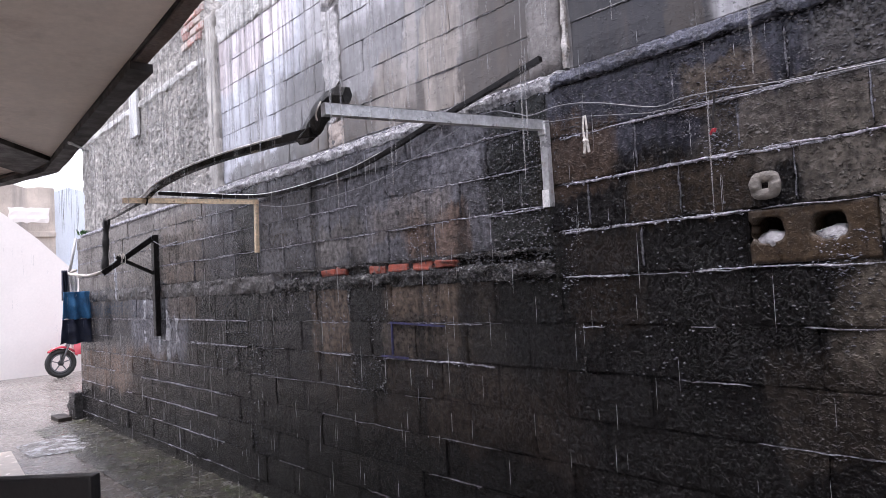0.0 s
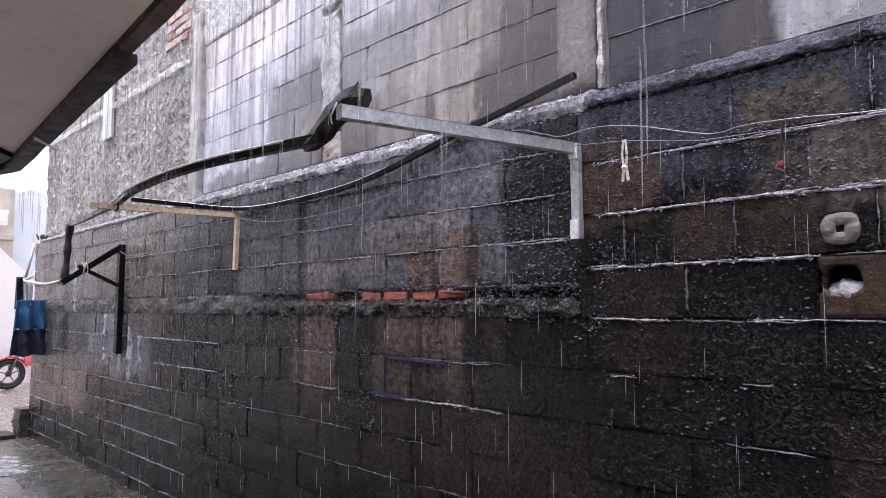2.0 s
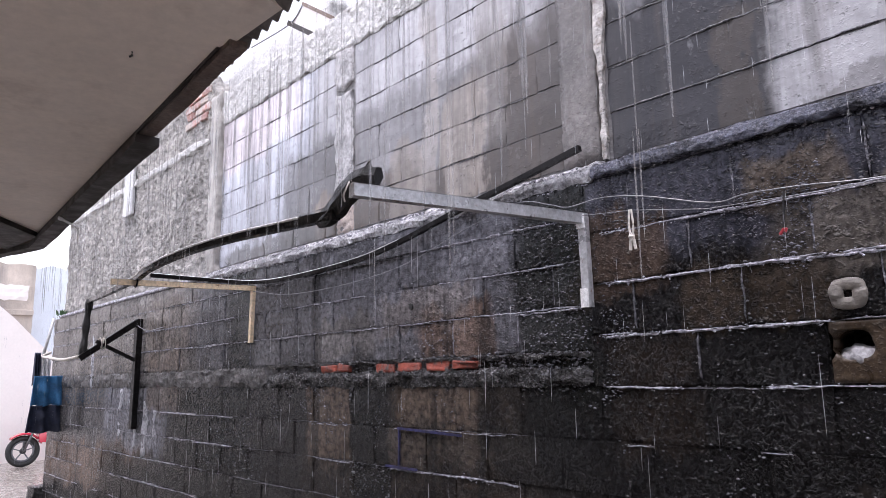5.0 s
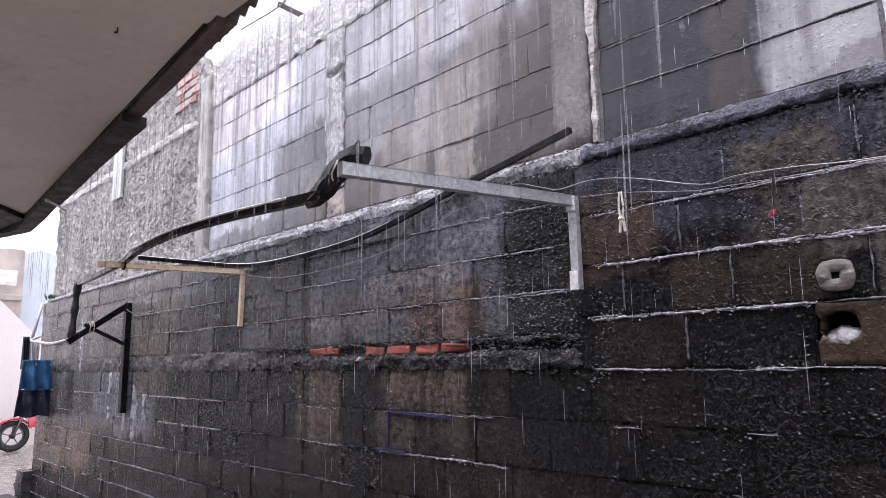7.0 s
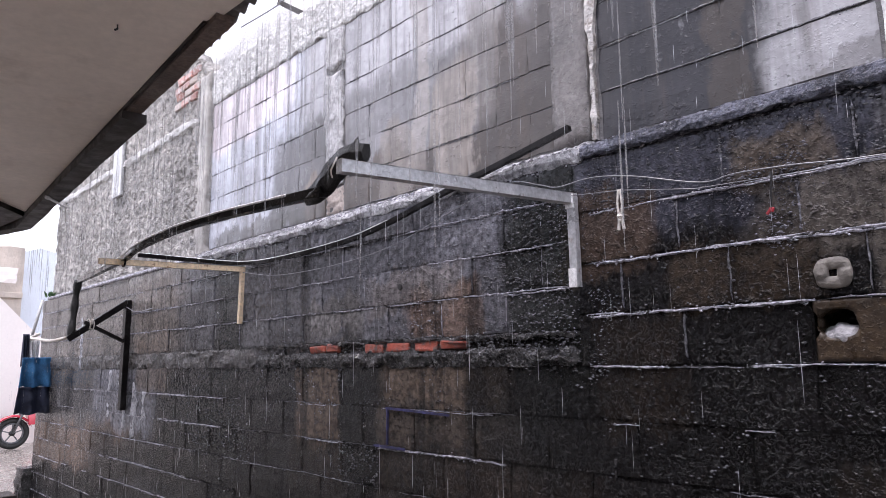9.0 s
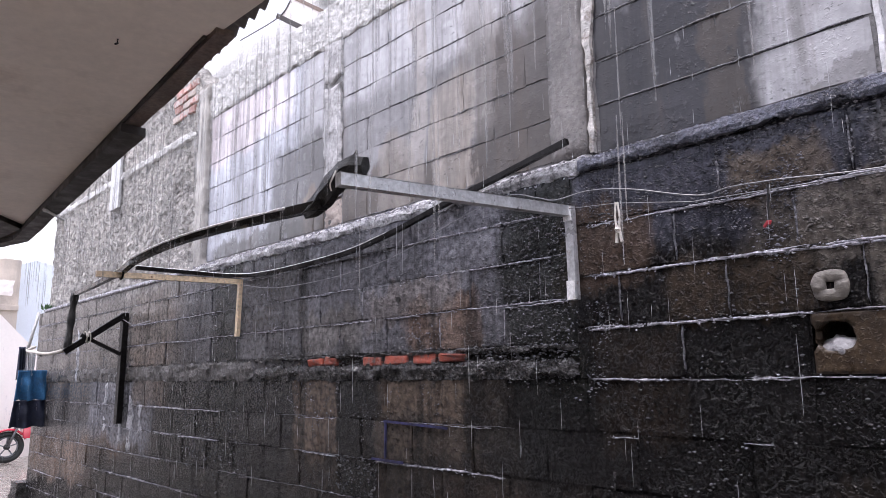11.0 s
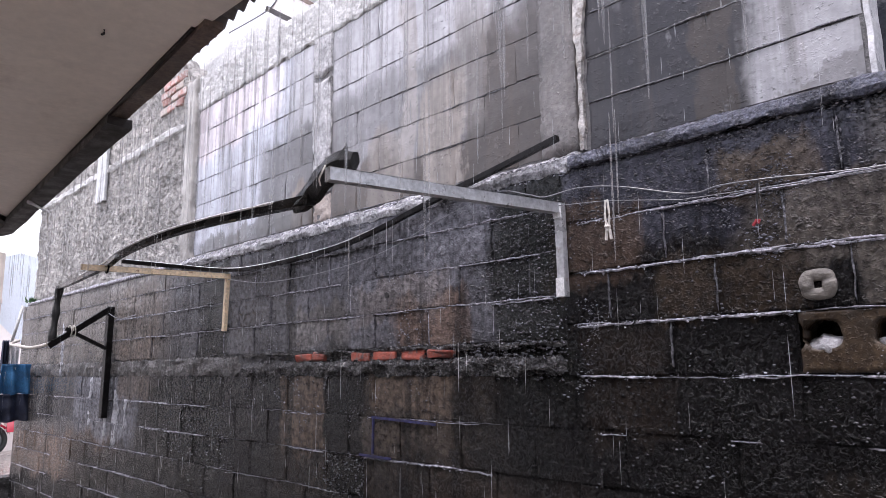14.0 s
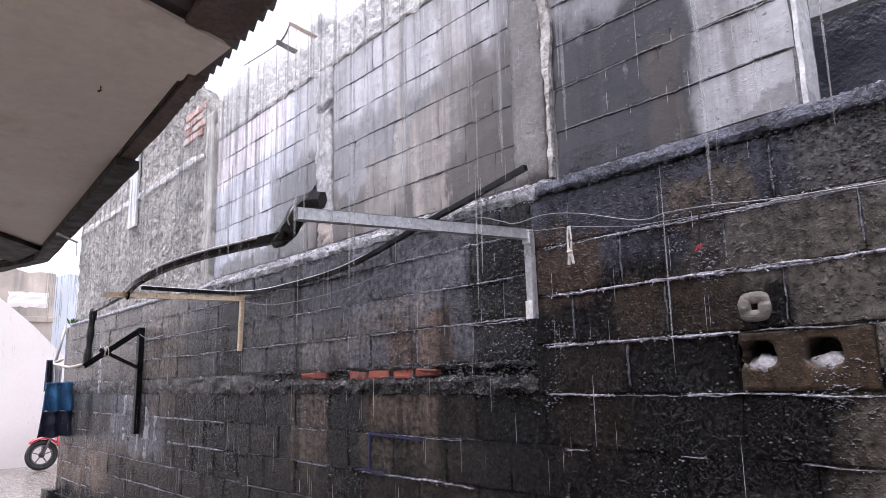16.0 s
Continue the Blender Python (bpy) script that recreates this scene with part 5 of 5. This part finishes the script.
for cy, nm in ((1.0, "front_wheel"), (2.25, "rear_wheel")):
    w = part(nm, torus(BX, cy, 0.295, 0.245, 0.05), M_RUBBER, t, "black tyre on a grey spoked rim", True)
    part("rim", torus(BX, cy, 0.295, 0.185, 0.018), M_ALLOY, w, "", True)
    for k in range(5):
        a = 2 * math.pi * k / 5 + 0.3
        part("spoke", bar((BX, cy, 0.295), (BX, cy + 0.18 * math.cos(a), 0.295 + 0.18 * math.sin(a)), 0.03, 0.02), M_ALLOY, w)
    part("hub", tube([(BX - 0.05, cy, 0.295), (BX + 0.05, cy, 0.295)], 0.05, 12), M_BLACK, w, "", True)
bm = bmesh.new()
prev = None
for k in range(13):
    a = radians(30 + 110 * k / 12)
    o = Vector((BX, 1.0 - 0.335 * math.cos(a + 0.3), 0.295 + 0.335 * math.sin(a + 0.3)))
    row = [bm.verts.new(o + Vector((dx, 0, dz))) for dx, dz in ((-0.075, -0.03), (-0.045, 0.012), (0.045, 0.012), (0.075, -0.03), (0.04, -0.002), (-0.04, -0.002))]
    if prev:
        for j in range(6):
            bm.faces.new((prev[j], row[j], row[(j + 1) % 6], prev[(j + 1) % 6]))
    prev = row
bmesh.ops.recalc_face_normals(bm, faces=bm.faces)
part("front_fender", bm, M_RED_PAINT, t, "glossy red fender", True)
for dx in (-0.09, 0.09):
    part("fork", tube([(BX + dx, 1.0, 0.295), (BX + dx, 1.24, 0.92)], 0.022, 8), M_ALLOY, t, "", True)
part("body", lumpy_strip(BX - 0.14, BX + 0.14, [(1.25, 0.45), (1.22, 0.82), (1.45, 0.92), (1.75, 0.80), (2.35, 0.84), (2.45, 0.70), (1.85, 0.42)], 0.05, 0.004, 3, False), M_RED_PAINT, t, "red body panels", True)
part("seat", box((BX - 0.13, 1.62, 0.80), (BX + 0.13, 2.40, 0.88), 0.03), M_BLACK, t, "black seat", True)
part("engine", box((BX - 0.13, 1.45, 0.22), (BX + 0.13, 1.85, 0.48), 0.04), M_BLACK, t)
part("handlebar", tube(smooth_path([(BX - 0.36, 1.38, 1.02), (BX - 0.15, 1.26, 1.0), (BX + 0.15, 1.26, 1.0), (BX + 0.36, 1.38, 1.02)], 5), 0.016, 8), M_BLACK, t, "", True)
part("headlight", box((BX - 0.10, 1.12, 0.84), (BX + 0.10, 1.24, 1.0), 0.04), M_RED_PAINT, t, "", True)
part("stand", tube([(BX + 0.1, 1.75, 0.30), (BX + 0.28, 1.78, 0.0)], 0.012, 6), M_BLACK, t)

# stair rails on the white wall
t = thing("stair_rail", "dark steel stair rails sloping along the white wall", "handrail", (-13.3, -1.2, 0))
for z0, z1, rad, m in ((2.10, 0.90, 0.020, M_GALV), (1.74, 0.86, 0.028, M_BLACK_STEEL), (1.50, 0.60, 0.028, M_BLACK_STEEL)):
    part("rail", tube([(-13.3, -2.0, z0), (-13.3, -0.30 if m is M_GALV else -0.66, z1)], rad, 8), m, t, "", True)
for y, z in ((-1.9, 1.95), (-0.75, 0.95)):
    part("post", tube([(-13.3, y, 0.0), (-13.3, y, z)], 0.02, 8), M_BLACK_STEEL, t, "", True)


# tiered plant stand
def foliage(cx, cy, cz, rad, n, seed, material, parent):
    r = random.Random(seed)
    bm = bmesh.new()
    for _ in range(n):
        d = Vector((r.gauss(0, 1), r.gauss(0, 1), abs(r.gauss(0, 1)) + 0.2)).normalized()
        p = Vector((cx, cy, cz)) + d * rad * r.uniform(0.3, 1.0)
        l = r.uniform(0.05, 0.11)
        s = d.cross(Vector((r.uniform(-1, 1), r.uniform(-1, 1), 0.3))).normalized() * l * 0.3
        q = [p, p + d * l * 0.5 + s, p + d * l, p + d * l * 0.5 - s]
        bm.faces.new([bm.verts.new(v) for v in q])
    part("foliage", bm, material, parent, "dark purplish leaves")


t = thing("plant_stand", "dark stepped plant stand on the wet yard", "plant stand", (-12.9, -0.9, 0))
for k, (y0, y1, z) in enumerate(((-1.9, -0.45, 0.28), (-1.9, -0.70, 0.56))):
    part("shelf", box((-13.05 - 0.2 * k, y0, z - 0.03), (-12.75 - 0.2 * k, y1, z), 0.006), M_WOOD_DARK, t)
for y in (-1.85, -1.2, -0.52):
    part("leg", box((-12.95, y - 0.03, 0.0), (-12.90, y + 0.03, 0.26 if y > -0.6 else 0.53), 0.004), M_WOOD_DARK, t)
for k, (x, y, z) in enumerate(((-12.88, -0.62, 0.28), (-12.90, -0.95, 0.28), (-12.9, -1.3, 0.28), (-13.1, -0.85, 0.56), (-13.1, -1.2, 0.56), (-12.5, -1.0, 0.0))):
    p = thing("potted_plant", "purplish leafy plant in a grey pot", "potted plant", (x, y, z), "pots on the stand")
    part("pot", tube([(x, y, z), (x, y, z + 0.08), (x, y, z + 0.15), (x, y, z + 0.16)], [0.06, 0.075, 0.085, 0.078], 14), M_POT, p, "", True)
    foliage(x, y, z + 0.16, 0.16, 90, k, M_LEAF_PURPLE, p)

# far houses
def far_house(name, x, y0, y1, top, material, label, seed):
    t = thing(name, label, "building", (x, (y0 + y1) / 2, 0))
    bm = bmesh.new()
    n = 24
    fr, bk = [], []
    for i in range(n + 1):
        y = y0 + (y1 - y0) * i / n
        z = top + 0.18 * noise.noise((y * 1.7, seed, 0)) + 0.06 * noise.noise((y * 8, seed, 1))
        fr.append((bm.verts.new((x, y, 0)), bm.verts.new((x, y, z))))
        bk.append((bm.verts.new((x - 0.3, y, 0)), bm.verts.new((x - 0.3, y, z))))
    for i in range(n):
        bm.faces.new((fr[i][0], fr[i + 1][0], fr[i + 1][1], fr[i][1]))
        bm.faces.new((bk[i][0], bk[i][1], bk[i + 1][1], bk[i + 1][0]))
        bm.faces.new((fr[i][1], fr[i + 1][1], bk[i + 1][1], bk[i][1]))
    for i in (0, n):
        bm.faces.new((fr[i][0], fr[i][1], bk[i][1], bk[i][0]))
    bmesh.ops.recalc_face_normals(bm, faces=bm.faces)
    part("wall", bm, material, t)
    return t


h = far_house("old_house", -18.0, -6.0, 2.1, 4.75, M_FAR, "weathered beige house with a ragged wall top", 2)
part("pale_patch", lumpy_panel(0, 0.95, 3.75, 4.15, 0, 0.02, 3, 0.1, 0.04, 0.06), M_WHITE, h, "pale patch of render").matrix_basis = \
    Matrix.Translation((-17.97, 1.0, 0)) @ Matrix.Rotation(radians(90), 4, "Z")
part("parapet", box((-18.25, -6.0, 3.35), (-17.9, 2.1, 3.5), 0.02), M_FAR, h)
# no mist is modelled; the pale colour of this house stands for it
far_house("hazed_house", -18.6, 2.0, 9.0, 4.75, M_HAZE_BLUE, "far house wall coloured pale blue for the rain haze", 5)

# ---- under and above the porch roof ----
t = thing("lamp_holder", "dark bare bulb holder on the soffit", "lamp holder", (-3.6, -1.41, 2.74))
part("rose", tube([(-3.6, -1.41, 2.742), (-3.6, -1.41, 2.715)], [0.06, 0.05], 16), M_BLACK, t, "", True)
part("socket", tube([(-3.6, -1.41, 2.715), (-3.6, -1.41, 2.67), (-3.6, -1.41, 2.65)], [0.028, 0.026, 0.02], 12), M_BLACK, t, "", True)
t = thing("eave_pipe_stub", "short white plastic pipe sticking out under the eave", "pipe", (-2.2, -1.0, 2.70))
part("pipe", tube([(-2.07, -1.10, 2.665), (-2.30, -0.93, 2.662)], 0.009, 8), M_WHITE_PAINT_GLEAM, t, "", True)
part("end_knob", tube([(-2.06, -1.107, 2.665), (-2.075, -1.097, 2.665)], 0.015, 8), M_WHITE_PAINT_GLEAM, t, "", True)
part("drop_cord", tube([(-2.30, -0.93, 2.66), (-2.305, -0.925, 2.56)], 0.004, 5), M_STRING, t)
t = thing("soffit_hook", "tiny dark hook in the soffit", "hook", (0.3, -1.7, 2.73))
part("hook", tube([(0.55, -1.52, 2.74), (0.55, -1.52, 2.722), (0.56, -1.53, 2.712)], 0.004, 6), M_BLACK, t)

# black panel beside the camera's start
t = thing("standing_panel", "matt black panel standing on feet on the porch", "panel", (2.12, -2.27, 0.085))
part("sheet", bar((2.285, -2.08, 0.72), (1.87, -2.495, 0.72), 1.17, 0.024, bevel=0.004, flat=(0, 0, 1)), M_BLACK, t)
for x, y in ((2.20, -2.165), (1.95, -2.415)):
    part("foot", box((x - 0.05, y - 0.05, 0.0852), (x + 0.05, y + 0.05, 0.14), 0.006), M_BLACK, t)

# ---- behind the upper wall ----
struct("roof_slab", box((2.0, 0.24, 2.2), (6.4, 2.6, 2.43)), M_JOINT, "flat concrete floor behind the opening", "floor")
# added dark sheet stands for the dim interior seen through the opening
t = thing("dark_interior_screen", "dark sheet standing for the dim interior behind the wall opening", "tarpaulin", (4, 0.95, 2.43))
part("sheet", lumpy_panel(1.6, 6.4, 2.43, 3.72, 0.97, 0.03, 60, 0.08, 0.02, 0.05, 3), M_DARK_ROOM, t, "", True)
part("rail", bar((1.9, 0.88, 3.13), (6.4, 0.88, 3.08), 0.09, 0.06, flat=(0, 0, 1)), M_GALV, t, "pale steel rail")
part("lime_stain", lumpy_panel(1.95, 2.04, 3.12, 3.36, 0.093, 0.003, 70, step=0.02, back=0.01, ragged=0.06, freq=14), M_JOINT, upper, "pale lime stain", True)
rear = struct("wall_rear", lumpy_panel(-6.4, -1.35, 3.0, 4.62, 0.55, 0.03, 61, 0.07, 0.2, 0.12, 4), M_PLASTER, "pale rubble wall behind the alley wall", "wall", True)
t = thing("roof_panel", "white roof panel leaning on the wall top with dark edges", "roof panel", (-0.7, 0.30, 3.93))
slab = bmesh.new()
for y in (0.285, 0.315):
    slab.faces.new([slab.verts.new((x, y, z)) for x, z in ((-1.30, 4.405), (-0.64, 3.94), (-0.90, 3.935), (-1.50, 4.34))])
bmesh.ops.bridge_loops(slab, edges=slab.edges[:])
bmesh.ops.recalc_face_normals(slab, faces=slab.faces)
part("sheet", slab, M_WHITE, t)
part("batten", bar((-1.32, 0.29, 4.42), (-0.65, 0.29, 3.945), 0.022, 0.03), M_WOOD, t, "grey wooden edge batten")
part("batten", bar((-1.52, 0.28, 4.34), (-0.91, 0.28, 3.93), 0.035, 0.03), M_WOOD_DARK, t, "dark wooden edge batten")
part("wire", tube(smooth_path([(-1.32, 0.28, 4.41), (-1.44, 0.28, 4.34), (-1.62, 0.28, 4.33), (-2.15, 0.28, 4.375)], 5), 0.006, 5), M_WIRE, t)

# ---- rain water falling between eave and wall ----
def water_threads(n, seed):
    r = random.Random(seed)
    bm = bmesh.new()
    for _ in range(n):
        x = r.uniform(-5.0, 3.2)
        y = eave_y(x) + 0.02 if r.random() < 0.35 else r.uniform(-0.8, -0.08)
        z, l, w = r.uniform(0.3, 3.9), r.uniform(0.03, 0.13), r.uniform(0.0003, 0.0007)
        q = []
        for dz, k in ((0, 0.2), (0.25 * l, 1.0), (0.8 * l, 1.0), (l, 0.2)):
            q.append([bm.verts.new((x + w * k * math.cos(a) + dz * 0.01, y + w * k * math.sin(a), z + dz)) for a in (0.3, 2.39, 4.49)])
        for a, b in zip(q, q[1:]):
            for j in range(3):
                bm.faces.new((a[j], a[(j + 1) % 3], b[(j + 1) % 3], b[j]))
    return bm


m = bpy.data.materials.new("rain_water")
m.use_nodes = True
wb = m.node_tree.nodes["Principled BSDF"]
wb.inputs["Base Color"].default_value = (0.9, 0.92, 0.95, 1)
wb.inputs["Roughness"].default_value = 0.25
wb.inputs["IOR"].default_value = 1.33
wb.inputs["Transmission Weight"].default_value = 0.55
def eave_drips(n, seed, thick=1.0, low=1.75, long=1.0):
    """Strings of water that run off the valleys of the roof sheet."""
    r = random.Random(seed)
    bm = bmesh.new()
    for _ in range(n):
        x = 0.0585 + 0.078 * round(r.choice((r.uniform(0.4, 3.2), r.uniform(-3.5, 3.2))) / 0.078) + r.gauss(0, 0.004)
        l, w = long * r.uniform(0.10, 0.34), thick * r.uniform(0.0008, 0.0018)
        z = low + (2.72 - low) * r.random() ** 0.6 - l
        y = eave_y(x) + 0.012 + r.gauss(0, 0.006)
        tube([(x, y, z), (x + 0.001, y, z + 0.35 * l), (x + 0.002, y, z + 0.7 * l), (x + 0.003, y, z + l)], [w * 0.3, w, w * 0.8, w * 0.4], 5, bm)
    return bm


m2 = bpy.data.materials.new("eave_drip_water")
m2.use_nodes = True
nt = m2.node_tree
clear = nt.nodes.new("ShaderNodeBsdfTransparent")
blend = nt.nodes.new("ShaderNodeMixShader")
blend.inputs["Fac"].default_value = 0.26
nt.nodes["Principled BSDF"].inputs["Base Color"].default_value = (0.9, 0.92, 0.95, 1)
nt.nodes["Principled BSDF"].inputs["Roughness"].default_value = 0.2
nt.links.new(clear.outputs["BSDF"], blend.inputs[1])
nt.links.new(nt.nodes["Principled BSDF"].outputs["BSDF"], blend.inputs[2])
nt.links.new(blend.outputs["Shader"], nt.nodes["Material Output"].inputs["Surface"])
tagged(obj_from(eave_drips(44, 5, 1.2, 1.85), "eave_drips", m2, True), "strings of rain water running off the roof edge", "rain", kind="stuff")
m3 = m2.copy()
m3.name = "rain_veil_water"
m3.node_tree.nodes["Mix Shader"].inputs["Fac"].default_value = 0.18
tagged(obj_from(eave_drips(300, 8, 2.4, 2.2, 1.3), "rain_veil", m3, True), "faint broad strings of rain water off the roof edge", "rain", kind="stuff")
tagged(obj_from(water_threads(900, 3), "rain_water", m, True), "thin threads of rain water falling before the wall", "rain", kind="stuff")

# ---- pieces of walls and floor ----
for k, (z0, z1) in enumerate(rows_all):
    lay_row(WALL_L, 3.2, 2.21 - 0.205 * ((k + 1) % 2), z0, z1)
for k, (z0, z1) in enumerate(rows_left):
    lay_row(WALL_L, 1.36, 0.16 + 0.205 * (k % 2), z0, z1)
for k, (z0, z1) in enumerate(rows_right):
    lay_row(1.36, 3.2, 2.21 - 0.235 * (k % 2), z0, z1)
for k in range(6):
    z0 = 2.45 + 0.2 * k
    lay_upper(-2.24, -0.58, -1.50 + 0.2 * (k % 2), z0, z0 + 0.2)
    lay_upper(-0.38, 1.22, 0.67 + 0.2 * (k % 2), z0, z0 + 0.2)
    lay_upper(1.45, 2.46, 2.03 - 0.06 * (k % 2), z0 - 0.014, z0 + 0.186, 2.0)
lay_upper(1.45, 2.46, 2.03, 3.636, 3.836, 2.0)

porch = bpy.data.objects["porch_floor"]
tile = bpy.data.meshes.new("floor_tile")
tb = box((-0.197, -0.197, -0.004), (0.197, 0.197, 0.006), 0.003)
tb.to_mesh(tile)
tb.free()
tile.materials.append(M_TILE)
for i in range(30):
    for j in range(7):
        x, y = -5.38 + 0.4 * i, -1.24 - 0.4 * j
        if x > -4.64 and x < 6.39 and y > -3.79 and y + 0.2 < -1.10 - 0.0754 * (x + 0.2 + 4.85):
            place_piece("floor_tile", tile, porch, x, y, 0.09)
